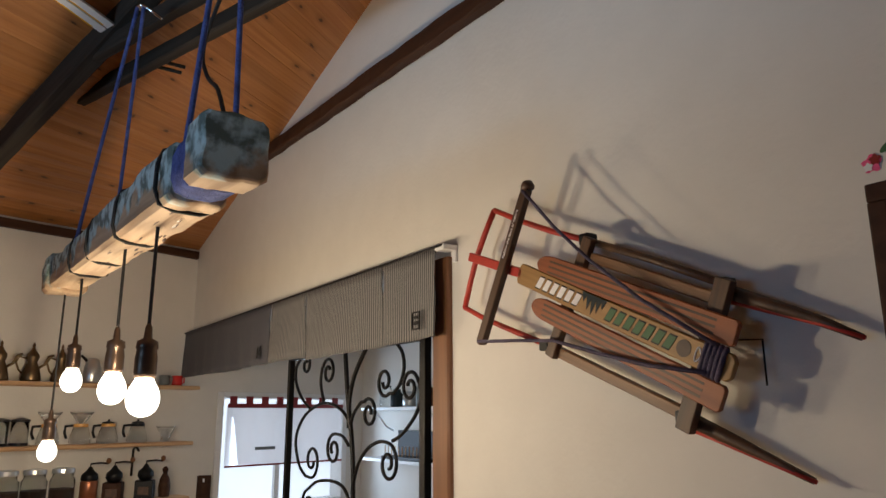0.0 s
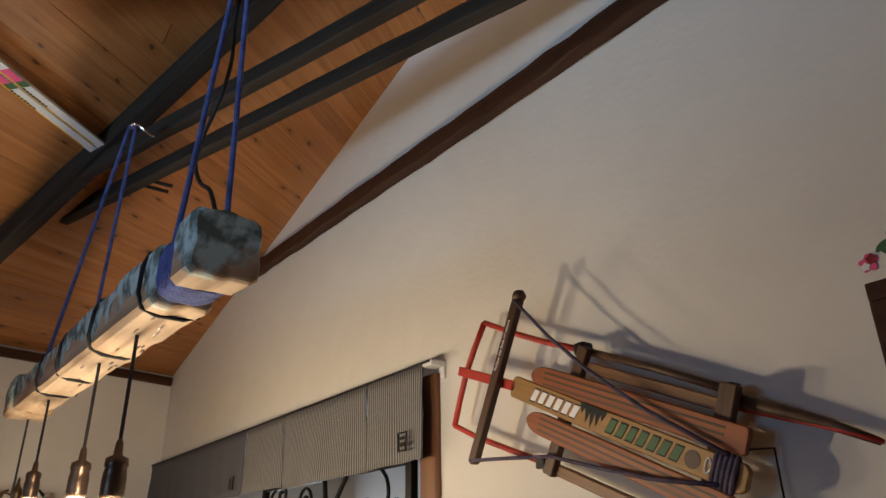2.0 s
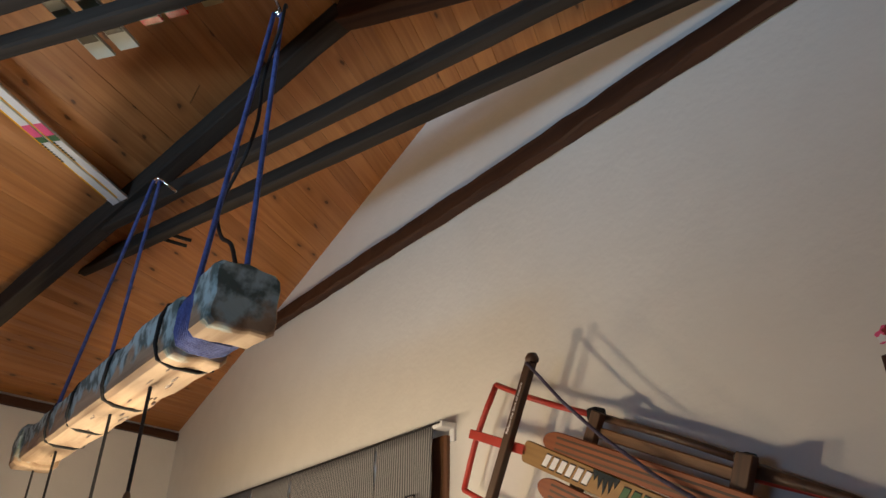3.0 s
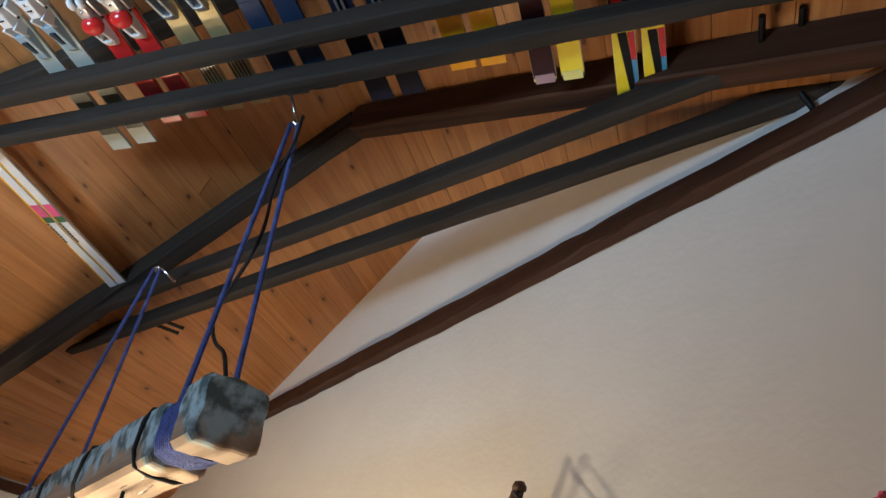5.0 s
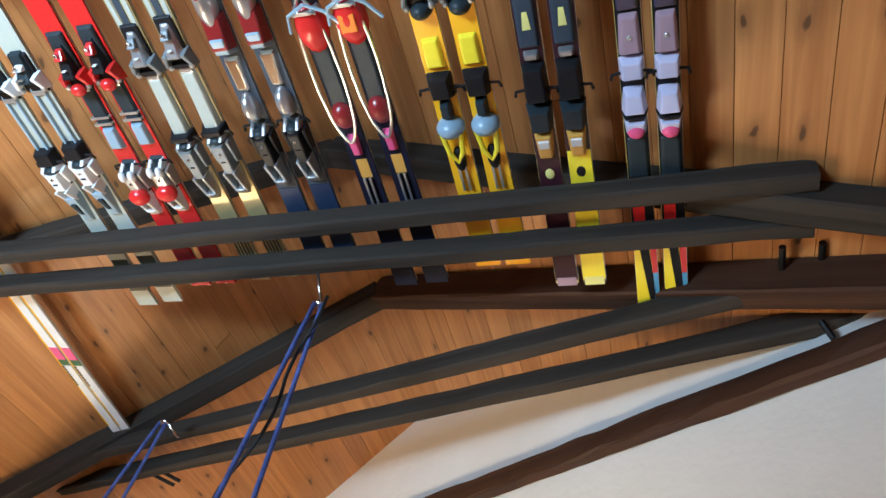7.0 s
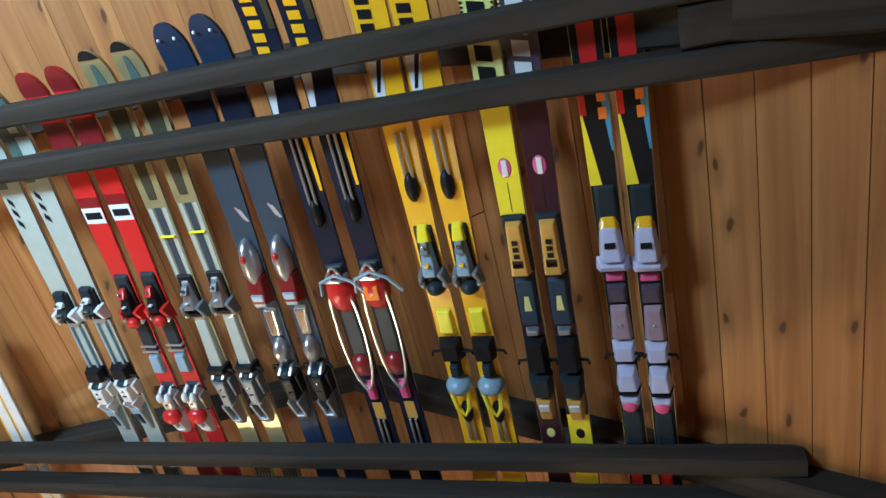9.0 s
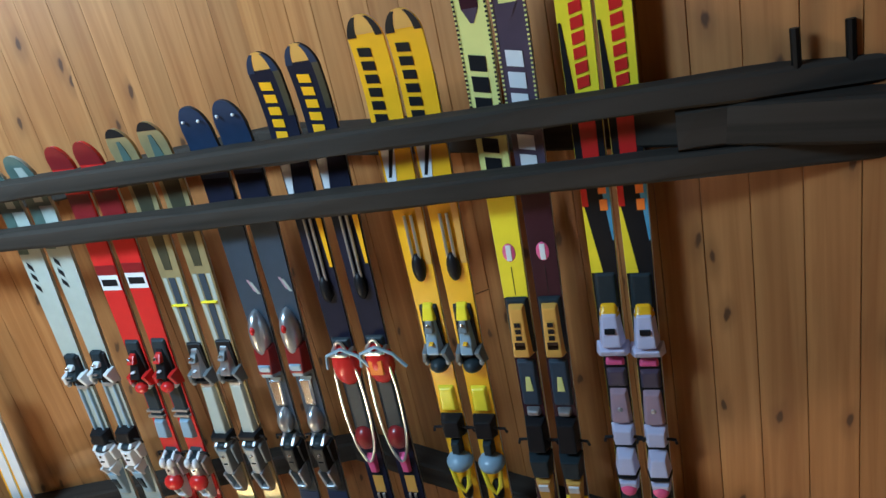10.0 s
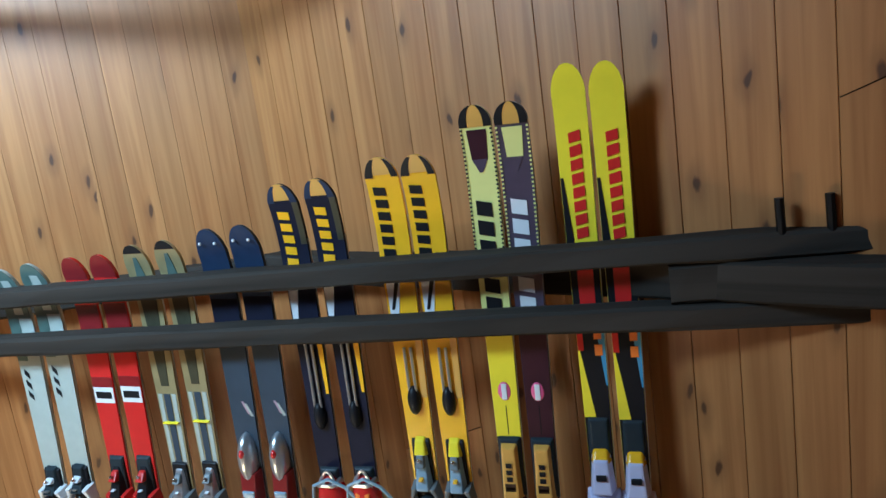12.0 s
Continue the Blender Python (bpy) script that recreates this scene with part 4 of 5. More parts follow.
# lemon pair with red lettering
sh = (1.70, 0.033, 0.026, 0.030, 0.055, 0.02)
t = ski("ski", "lemon yellow racing ski with red lettering and lilac binding", sh, M_LEMON)
part("lettering", marks(0.115, 0.315, 8, 0.0105, 0.003, slant=-0.22, rise=0.02, fill=0.74), M_RED, t)
gfx(t, sh, 0.20, 0.33, -0.98, -0.80, M_BLACK, f2=-0.98, f3=-0.45)
gfx(t, sh, 0.33, 0.44, -0.98, 0.98, M_BLACK)
gfx(t, sh, 0.325, 0.44, -0.5, 0.55, M_RED, lift=1)
gfx(t, sh, 0.44, 0.665, -0.98, 0.98, M_BLACK)
gfx(t, sh, 0.47, 0.60, 0.35, 0.98, M_SKY, lift=1, f2=0.85, f3=0.98)
gfx(t, sh, 0.45, 0.53, -0.98, -0.55, M_RED, lift=1)
part("lettering", marks(0.48, 0.545, 2, 0.007, 0.013, z=-0.0108), M_VIVID, t)
gfx(t, sh, 0.53, 0.665, -0.98, -0.85, M_LEMON, f2=-0.98, f3=-0.1, lift=1)
gfx(t, sh, 0.662, 1.30, -0.98, 0.98, M_BLACK)
part("pad", wedge(0.662, 0.745, 0.026, 0.027, 0.010, 0.012), M_DGREY, t)
part("toe_nose", wedge(0.722, 0.76, 0.018, 0.024, 0.016, 0.03), M_YEL, t)
part("toe_piece", wedge(0.738, 0.82, 0.021, 0.029, 0.030, 0.040), M_LILAC, t, "lilac plastic toe piece")
part("toe_cup", wedge(0.815, 0.845, 0.036, 0.040, 0.036, 0.03), M_LILAC, t)
part("inset", wedge(0.765, 0.79, 0.012, 0.012, 0.038, 0.040, 0.9, bevel=0.001), M_BLACK, t)
part("plate", wedge(0.85, 0.875, 0.022, 0.024, 0.014, 0.014), M_PINK, t)
part("mounting_plate", wedge(0.875, 0.925, 0.024, 0.024, 0.014, 0.014), M_AUBER, t)
part("spacer", wedge(0.925, 1.01, 0.021, 0.026, 0.018, 0.022), M_MAUVE, t)
smooth(part("screw", dome(0.97, 0.006, 0.006, 0.004, z=-0.023), M_SILVER, t))
part("heel_track", wedge(1.01, 1.06, 0.027, 0.027, 0.030, 0.030), M_LILAC, t)
brakes(t, 1.04, 0.046)
part("heel_piece", wedge(1.075, 1.13, 0.022, 0.029, 0.034, 0.04), M_LILAC, t)
part("heel_bar", wedge(1.128, 1.138, 0.03, 0.03, 0.036, 0.036), M_BLACK, t)
part("heel_lever", wedge(1.138, 1.185, 0.027, 0.022, 0.038, 0.03), M_LILAC, t)
smooth(part("heel_button", dome(1.165, 0.017, 0.017, 0.010, z=-0.034), M_PINK, t, "pink round release button"))
part("pad", wedge(1.19, 1.30, 0.026, 0.027, 0.010, 0.010), M_DGREY, t)
gfx(t, sh, 1.30, 1.48, -0.98, 0.98, M_BLACK)
gfx(t, sh, 1.36, 1.48, -0.8, 0.2, M_RED, lift=1)
gfx(t, sh, 1.50, 1.69, 0.4, 0.98, M_RED, f2=0.7, f3=0.98)
gfx(t, sh, 1.58, 1.69, 0.55, 0.98, M_SKY, lift=1)
gfx(t, sh, 1.50, 1.69, -0.5, 0.3, M_BLACK, f2=0.2, f3=0.8, lift=1)
d = (-0.584, 0.812)
lay(t, (0.419, -1.642), d)
second(t, (0.469, -1.60), d)

# narrow white touring skis lying over the trusses
sh = (1.35, 0.023, 0.021, 0.022, 0.05, 0.0)
t = ski("touring_ski", "narrow white touring ski with yellow edge line", sh, M_WHITE)
gfx(t, sh, 0.10, 1.30, -1.0, -0.72, M_YEL)
gfx(t, sh, 0.86, 0.92, -0.7, 1.0, M_PINK, "magenta and green mark", lift=1)
gfx(t, sh, 0.92, 0.95, -0.7, 1.0, M_LEAF, lift=1)
gfx(t, sh, 0.96, 1.15, -0.68, 1.0, M_WHITE, lift=1)
part("lettering", marks(0.95, 1.06, 8, 0.004, -0.010, z=-0.011), M_BLACK, t)
dd = Vector((-0.481, 0.547)).normalized()
lay(t, (-1.964 + 0.65 * 0.66, -1.432 - 0.65 * 0.75), dd)
copy_thing(t, pose(-1.964 + 0.65 * 0.66 - 0.034, -1.432 - 0.65 * 0.75 - 0.030, Z_SKI, 0, 0, math.degrees(math.atan2(dd.y, dd.x)) - 90))

# ---- hanging beam lamp ----
lamp = thing("beam_lamp", "weathered blue-green timber beam lamp hung on blue ropes", "pendant lamp")
L0, L1 = Vector((-0.925, -0.905, 1.985)), Vector((-2.92, -0.925, 2.085))
LD = (L1 - L0).normalized()


def on_log(x):
    return L0 + LD * ((L0.x - x) / -LD.x)


def log_piece(name, xa, xb, w, h, seed, cuts):
    """A hewn length of timber: nearly square, its arrises worn, its ends eased."""
    m, length = between(on_log(xa), on_log(xb))
    rnd = random.Random(seed)
    bm = bmesh.new()
    rings = []
    ys = [(0.0, 0.90), (0.004, 0.955), (0.012, 1.0)] + [(length * (i + 1) / (cuts + 1), 1.0) for i in range(cuts)] + [(length - 0.012, 1.0), (length - 0.004, 0.955), (length, 0.90)]
    for y, end in ys:
        ring = []
        for k in range(32):
            q = 6.28319 * (k + 0.5) / 32
            cx, cz = math.cos(q), math.sin(q)
            f = 0.5 / (abs(cx) ** 9 + abs(cz) ** 9) ** (1 / 9)
            n = noise.noise(Vector((cx * 1.6 + seed, y * 7, cz * 1.6))) * 0.007 + noise.noise(Vector((cx * 5 + seed, y * 30, cz * 5))) * 0.0018
            ring.append(bm.verts.new((cx * (f * w + n) * end, y, cz * (f * h + n) * end)))
        rings.append(ring)
    for a, b in zip(rings, rings[1:]):
        for k in range(32):
            bm.faces.new((a[k], a[(k + 1) % 32], b[(k + 1) % 32], b[k]))
    bm.faces.new(rings[0])
    bm.faces.new(rings[-1])
    ob = part(name, bm, M_LOG, lamp, "old timber with flaking blue-green paint")
    ob.matrix_world = m
    return ob


log_piece("end_block", -0.925, -1.025, 0.118, 0.116, 1, 8)
log_piece("neck", -1.01, -1.15, 0.082, 0.092, 2, 4)
log_piece("beam", -1.135, -2.86, 0.116, 0.120, 3, 60)
log_piece("end_block", -2.84, -2.98, 0.15, 0.15, 4, 6)


def wound(name, x0, x1, turns, r, thick, material, label=""):
    bm = bmesh.new()
    pts = []
    n = turns * 16
    for i in range(n + 1):
        u = i / n
        c = on_log(x0 + (x1 - x0) * u)
        q = 6.28319 * turns * u
        cx, cz = math.cos(q), math.sin(q)
        f = min(0.5 / max(abs(cx), abs(cz)), 0.60) * 2
        pts.append(c + Vector((0, cx * r * f, cz * r * f)))
    tube(bm, pts, thick, 6)
    return smooth(part(name, bm, material, lamp, label))


rnd = random.Random(8)
for i in range(22):
    c = on_log(rnd.uniform(-1.2, -2.75)) + Vector((0, rnd.uniform(-0.045, 0.045), -0.0592))
    bm = bmesh.new()
    ln, wd = rnd.uniform(0.012, 0.05), rnd.uniform(0.002, 0.005)
    bmesh.ops.create_icosphere(bm, subdivisions=1, radius=1.0)
    bmesh.ops.scale(bm, vec=(ln, wd, 0.004), verts=bm.verts)
    bmesh.ops.translate(bm, vec=c, verts=bm.verts)
    part("split", bm, M_BAR, lamp)
wound("rope_coil", -1.030, -1.125, 10, 0.050, 0.0052, M_ROPE, "blue rope wound round the neck")
for xa, xb, r in ((-1.19, -1.21, 0.063), (-1.55, -1.66, 0.064), (-1.95, -2.05, 0.064), (-2.30, -2.36, 0.065)):
    wound("cord_loop", xa, xb, 1, r, 0.0042, M_CORD, "black cable looped round the beam")


def rope(name, p0, p1, r, material, sag=0.0, n=10, wob=0.0):
    bm = bmesh.new()
    p0, p1 = Vector(p0), Vector(p1)
    pts = []
    for i in range(n + 1):
        u = i / n
        pts.append(p0.lerp(p1, u) + Vector((math.sin(u * 9) * wob, math.cos(u * 7) * wob, -sag * math.sin(math.pi * u))))
    tube(bm, pts, r, 7)
    return smooth(part(name, bm, material, lamp))


H2, H1 = Vector((-1.107, -0.878, 2.80)), Vector((-2.012, -0.899, 2.80))
for k in (-1, 1):
    rope("rope", on_log(-1.075) + Vector((0, 0.045 * k, 0.02)), H2 + Vector((0.006 * k, 0.008 * k, 0)), 0.0058, M_ROPE)
    rope("rope", on_log(-2.30) + Vector((0, 0.055 * k, 0.03)), H1 + Vector((0.006 * k, 0.008 * k, 0)), 0.0058, M_ROPE)
bm = bmesh.new()
fine = [on_log(-0.985) + Vector((0, 0, 0.05)), (-1.04, -0.91, 2.13), (-1.15, -0.90, 2.20), (-1.205, -0.90, 2.27), (-1.20, -0.895, 2.33), (-1.125, -0.89, 2.39),
        (-1.10, -0.885, 2.46), (-1.115, -0.88, 2.53), (-1.125, -0.88, 2.59), (-1.105, -0.88, 2.66), (-1.07, -0.878, 2.73), (-1.075, -0.875, 2.80), (-1.11, -0.86, 2.835)]
fine = [Vector(p) for p in fine]
cable = []
for i in range(len(fine) - 1):
    p0, p1, p2, p3 = fine[max(i - 1, 0)], fine[i], fine[i + 1], fine[min(i + 2, len(fine) - 1)]
    for k in range(4):
        u = k / 4
        cable.append(0.5 * (2 * p1 + (p2 - p0) * u + (2 * p0 - 5 * p1 + 4 * p2 - p3) * u * u + (3 * p1 - p0 - 3 * p2 + p3) * u ** 3))
tube(bm, cable + [fine[-1]], 0.0042, 7)
smooth(part("feed_cable", bm, M_CORD, lamp))
for hp, q in ((H2, H2 + Vector((0.034, -0.049, 0.065))), (H1, H1 + Vector((0.042, 0.057, -0.042)))):
    bm = bmesh.new()
    tube(bm, [hp + Vector((0, 0, -0.012)), hp + Vector((0.008, 0, 0.004)), hp.lerp(q, 0.3) + Vector((0, 0, 0.01)), q], 0.0045, 8)
    smooth(part("hook", bm, M_CHROME, lamp, "bright steel screw hook"))
    smooth(part("hook_ring", lathe(bmesh.new(), [(0.004, -0.006), (0.010, -0.003), (0.010, 0.003), (0.004, 0.006)], 12, tuple(hp)), M_CHROME, lamp))
for (bx, by, bz) in BULBS:
    top = on_log(max(bx, -2.9))
    sock = part("socket", lathe(bmesh.new(), [(0.020, 0.042), (0.0225, 0.05), (0.0225, 0.082), (0.020, 0.10), (0.0225, 0.104), (0.021, 0.118), (0.009, 0.124), (0.007, 0.148), (0.004, 0.155)], 20, (bx, by, bz)), M_COPPER, lamp, "dark bronze bulb socket")
    smooth(sock)
    part("cord", rod((bx, by, bz + 0.15), (bx, by, top.z - 0.03), 0.0038, 8), M_CORD, lamp)
    b = part("bulb", lathe(bmesh.new(), [(0.003, -0.036), (0.011, -0.0345), (0.018, -0.031), (0.025, -0.025), (0.030, -0.016), (0.0327, -0.006), (0.033, 0.003), (0.031, 0.014), (0.027, 0.024), (0.022, 0.033), (0.018, 0.041), (0.016, 0.048)], 24, (bx, by, bz)), M_BULB, lamp, "glowing warm white globe bulb")
    smooth(b)
    b.visible_shadow = False

# ---- sled on the gable wall ----
sled = thing("sled", "vintage wooden steering sled with red steel runners hung on wall", "sled")


def slat(name, p0, p1, w, y0, y1, material, round0=0.0, cut1=0.0, label="", parent=None, grooves=0):
    """A board in a plane parallel to the wall from p0 to p1 (x, z)."""
    a, b = Vector((p0[0], (y0 + y1) / 2, p0[1])), Vector((p1[0], (y0 + y1) / 2, p1[1]))
    m, length = between(a, b, (0, -1, 0))
    h = w / 2
    if round0:
        out = [(h * math.sin(q), round0 - round0 * math.cos(q)) for q in [math.pi / 2 * i / 5 for i in range(5)]]
        line = [(x, y) for x, y in out] + [(h, round0)]
        line = [(-x, y) for x, y in reversed(line)][:-1] + line
    else:
        line = [(-h, 0), (h, 0)]
    line += [(h, length - max(cut1, 0)), (h - abs(cut1), length), (-h + abs(cut1), length), (-h, length - abs(cut1))] if cut1 else [(h, length), (-h, length)]
    bm = bmesh.new()
    f = bm.faces.new([bm.verts.new((x, y, -abs(y1 - y0) / 2)) for x, y in line])
    g = bmesh.ops.extrude_face_region(bm, geom=[f])
    bmesh.ops.translate(bm, vec=(0, 0, abs(y1 - y0)), verts=[v for v in g["geom"] if isinstance(v, bmesh.types.BMVert)])
    bmesh.ops.bevel(bm, geom=bm.edges[:], offset=0.002, segments=1, affect="EDGES")
    ob = part(name, bm, material, parent or sled, label)
    ob.matrix_world = m
    for k in range(grooves):
        gx = (k - (grooves - 1) / 2) * w * 0.26
        gm = box((gx, length * 0.5, abs(y1 - y0) / 2), (w * 0.10, length * 0.84, 0.0014))
        go = part("painted_line", gm, M_BAR, ob)
        go.matrix_world = m
    return ob


def bent(name, pts, r, material, label="", flat=1.0):
    bm = bmesh.new()
    tube(bm, pts, r, 8)
    return smooth(part(name, bm, material, sled, label))


# steel runners and front bow
UP = [(-1.303, -0.064, 2.099), (-1.182, -0.064, 2.038), (-1.078, -0.062, 1.991), (-0.964, -0.058, 1.945), (-0.775, -0.055, 1.863), (-0.622, -0.050, 1.791)]
LO = [(-1.446, -0.064, 1.846), (-1.356, -0.064, 1.805), (-1.229, -0.062, 1.757), (-1.126, -0.058, 1.719), (-0.901, -0.055, 1.626), (-0.738, -0.050, 1.554)]
UPT = [(-0.630, -0.048, 1.780), (-0.538, -0.040, 1.740), (-0.455, -0.035, 1.704), (-0.391, -0.030, 1.670)]
LOT = [(-0.730, -0.048, 1.541), (-0.643, -0.040, 1.503), (-0.569, -0.035, 1.470), (-0.499, -0.030, 1.439)]
for pts, tail in ((UP, UPT), (LO, LOT)):
    bent("runner", pts[:4], 0.0075, M_REDP, "red painted steel runner")
    bent("runner", pts[3:], 0.0085, M_BAR, "worn dark runner")
    bm = bmesh.new()
    tube(bm, tail, 0.0165, 8, taper=lambda u: 1.0 - 0.62 * u)
    smooth(part("runner_tail", bm, M_BAR, sled, "tapered dark wooden runner tail"))
    bent("runner_shoe", [(p[0] + 0.006, p[1] - 0.004, p[2] - 0.020 * (1 - i / 3.2)) for i, p in enumerate(tail)], 0.0040, M_REDP)
bent("front_bow", [(-1.303, -0.064, 2.099), (-1.345, -0.066, 2.040), (-1.385, -0.066, 1.979), (-1.416, -0.066, 1.912), (-1.446, -0.064, 1.846)], 0.008, M_REDP, "red steel front bow")
slat("tongue", (-1.372, 1.976), (-1.150, 1.892), 0.024, -0.090, -0.104, M_REDP, label="red steel tongue")
slat("side_rail", (-0.945, 1.900), (-0.625, 1.760), 0.024, -0.055, -0.075, M_RAIL)
slat("side_rail", (-1.115, 1.714), (-0.725, 1.551), 0.024, -0.055, -0.075, M_RAIL)
slat("cross_bar", (-0.935, 1.943), (-1.080, 1.683), 0.030, -0.068, -0.088, M_BAR)
slat("cross_bar", (-0.597, 1.795), (-0.716, 1.518), 0.036, -0.068, -0.088, M_BAR)
for x, z in ((-0.958, 1.945), (-1.108, 1.713), (-0.612, 1.786), (-0.722, 1.543)):
    part("bracket", box((x, -0.062, z), (0.030, 0.034, 0.028), 0.005, None), M_IRON, sled)
slat("deck_slat", (-1.094, 1.911), (-0.572, 1.687), 0.050, -0.089, -0.101, M_SLED, 0.05, 0.006, "reddish deck slat with dark painted lines", grooves=3)
slat("deck_slat", (-1.120, 1.813), (-0.612, 1.572), 0.050, -0.089, -0.101, M_SLED, 0.05, 0.006, "reddish deck slat with dark painted lines", grooves=3)
DK0, DK1 = (-1.163, 1.897), (-0.583, 1.624)
deck = slat("deck_board", DK0, DK1, 0.051, -0.091, -0.104, M_DECK, 0.01, 0.010, "yellow-brown centre board with faded lettering")
md, ld = between(Vector((DK0[0], -0.0975, DK0[1])), Vector((DK1[0], -0.0975, DK1[1])), (0, -1, 0))


def on_deck(name, bm, material, label=""):
    ob = part(name, bm, material, deck, label)
    ob.matrix_world = md
    return ob


def letters(s0, s1, n, w, z):
    bm = bmesh.new()
    st = (s1 - s0) / n
    for i in range(n):
        c = s0 + st * (i + 0.5)
        vs = block(bm, (0.0, c, z), (w, st * 0.70, 0.001))
        for v in vs:
            v.co.y += -0.35 * v.co.x
    return bm


on_deck("lettering_edge", letters(0.078, 0.236, 6, 0.033, 0.0070), M_BLACK)
on_deck("lettering", marks(0.079, 0.237, 6, 0.0135, 0.0, 0.0078, -0.35), M_CURTAIN, "white block lettering")
on_deck("lettering_edge", letters(0.318, 0.508, 7, 0.033, 0.0070), M_BLACK)
on_deck("lettering", marks(0.319, 0.509, 7, 0.0135, 0.0, 0.0078, -0.35), M_LEAF, "dull green block lettering")
bm = bmesh.new()
for i, (s, h) in enumerate(((0.245, 0.022), (0.260, 0.036), (0.275, 0.044), (0.290, 0.036), (0.304, 0.022))):
    vs = [bm.verts.new(v) for v in ((-0.024, s - 0.010, 0.0072), (-0.024, s + 0.010, 0.0072), (-0.024 + h, s, 0.0072), (-0.024, s - 0.010, 0.0080), (-0.024, s + 0.010, 0.0080), (-0.024 + h, s, 0.0080))]
    for f in ((0, 1, 2), (3, 5, 4), (0, 3, 4, 1), (1, 4, 5, 2), (2, 5, 3, 0)):
        bm.faces.new([vs[k] for k in f])
on_deck("emblem", bm, M_DGREY, "dark sail-shaped emblem")
on_deck("seal", lathe(bmesh.new(), [(0.017, 0.0066), (0.017, 0.0074)], 20, (0, 0.530, 0)), M_BAR, "round brown seal")
bm = bmesh.new()
tube(bm, [(0.014 * math.sin(2 * q), 0.572 + 0.014 * math.cos(q), 0.0078) for q in [6.28319 * i / 24 for i in range(24)]], 0.0016, 5, True)
on_deck("flourish", bm, M_CURTAIN, "white scroll mark")
sb = slat("steering_bar", (-1.101, 2.102), (-1.302, 1.727), 0.026, -0.108, -0.128, M_BAR, 0.008, 0.008, "dark worn wooden steering bar")
fc = bpy.data.curves.new("motto", "FONT")
fc.body, fc.size, fc.align_x, fc.align_y, fc.extrude = "Follow the laws of nature", 0.0125, "CENTER", "CENTER", 0.0004
tmp = new("motto_source", fc)
bpy.context.view_layer.update()
tm = bpy.data.meshes.new_from_object(tmp.evaluated_get(bpy.context.evaluated_depsgraph_get()))
bpy.data.objects.remove(tmp)
tm.materials.append(M_CURTAIN)
mo = new("motto", tm)
tagged(mo, "small white painted motto")
mo.parent = sb
ux = (Vector((-1.101, 0, 2.102)) - Vector((-1.302, 0, 1.727))).normalized()
uz = Vector((0, -1, 0))
mm = Matrix((ux, uz.cross(ux), uz)).transposed().to_4x4()
mm.translation = Vector((-1.160, -0.1292, 1.992))
mo.matrix_world = mm
smooth(part("bar_end", lathe(bmesh.new(), [(0.003, -0.012), (0.016, -0.008), (0.018, 0.0), (0.012, 0.012)], 12, (-1.100, -0.118, 2.104)), M_BAR, sled))
for pts in ([(-1.102, -0.134, 2.090), (-1.00, -0.128, 1.975), (-0.899, -0.122, 1.879), (-0.768, -0.118, 1.775), (-0.607, -0.112, 1.671)],
            [(-1.298, -0.132, 1.734), (-1.171, -0.122, 1.726), (-1.032, -0.116, 1.715), (-0.899, -0.118, 1.678), (-0.762, -0.116, 1.643), (-0.634, -0.112, 1.623)]):
    bent("rope", pts, 0.0042, M_PURPLE, "purple braided rope")
for k in range(5):
    bm = bmesh.new()
    ring = []
    for i in range(18):
        q = 6.28319 * i / 18
        ring.append(md @ Vector((0.030 * math.cos(q), 0.573 + 0.010 * k + 0.006 * math.sin(q), 0.012 * math.sin(q))))
    tube(bm, ring, 0.0055, 6, True)
    smooth(part("rope_turn", bm, M_PURPLE, sled))
bent("wire_hook", [(-0.625, -0.03, 1.686), (-0.567, -0.03, 1.682), (-0.567, -0.03, 1.599)], 0.002, M_IRON)


# ---- short curtains over the opening ----
def noren(x0, x1, slits, material, label, seed):
    t = thing("noren_curtain", label, "curtain", "noren curtains")
    rnd = random.Random(seed)
    xs = [x0] + slits + [x1]
    for a, b in zip(xs, xs[1:]):
        nx, nz = max(8, int((b - a) / 0.012)), 8
        verts, faces, uv = [], [], []
        ph = rnd.uniform(0, 6)
        low = 1.775 + rnd.uniform(-0.004, 0.004)
        for j in range(nz + 1):
            v = j / nz
            for i in range(nx + 1):
                u = i / nx
                gap = 0.002 + 0.008 * max(0.0, math.sin(math.pi * min(1.0, 2.2 * v)))
                x = a + gap + (b - a - 2 * gap) * u
                y = -0.052 + v * (0.010 * math.sin(9 * x + ph) + 0.005 * math.sin(31 * x + ph)) - 0.004 * v
                z = 2.052 - v * (2.052 - low) + 0.003 * math.sin(6 * x + ph) * v
                verts.append((x, y, z))
                uv.append((x, z))
        w = nx + 1
        for j in range(nz):
            for i in range(nx):
                faces.append((j * w + i, j * w + i + 1, (j + 1) * w + i + 1, (j + 1) * w + i))
        me = bpy.data.meshes.new("panel")
        me.from_pydata(verts, [], faces)
        lay_uv = me.uv_layers.new(name="UVMap")
        for lp in me.loops:
            lay_uv.data[lp.index].uv = uv[lp.vertex_index]
        me.materials.append(material)
        ob = new("panel", me)
        ob.parent = t
        so = ob.modifiers.new("thick", "SOLIDIFY")
        so.thickness = 0.002
        smooth(ob)
    sx = x1 - 0.088
    for dx, dz, sx2, sz2 in ((0, 0.026, 0.046, 0.005), (0, -0.026, 0.046, 0.005), (-0.021, 0, 0.005, 0.052), (0.021, 0, 0.005, 0.052), (0, 0.010, 0.026, 0.010), (0, -0.008, 0.030, 0.012)):
        part("stamp", box((sx + dx, -0.073, 1.835 + dz), (sx2, 0.003, sz2)), M_BLACK, t, "black printed stamp")
    return t


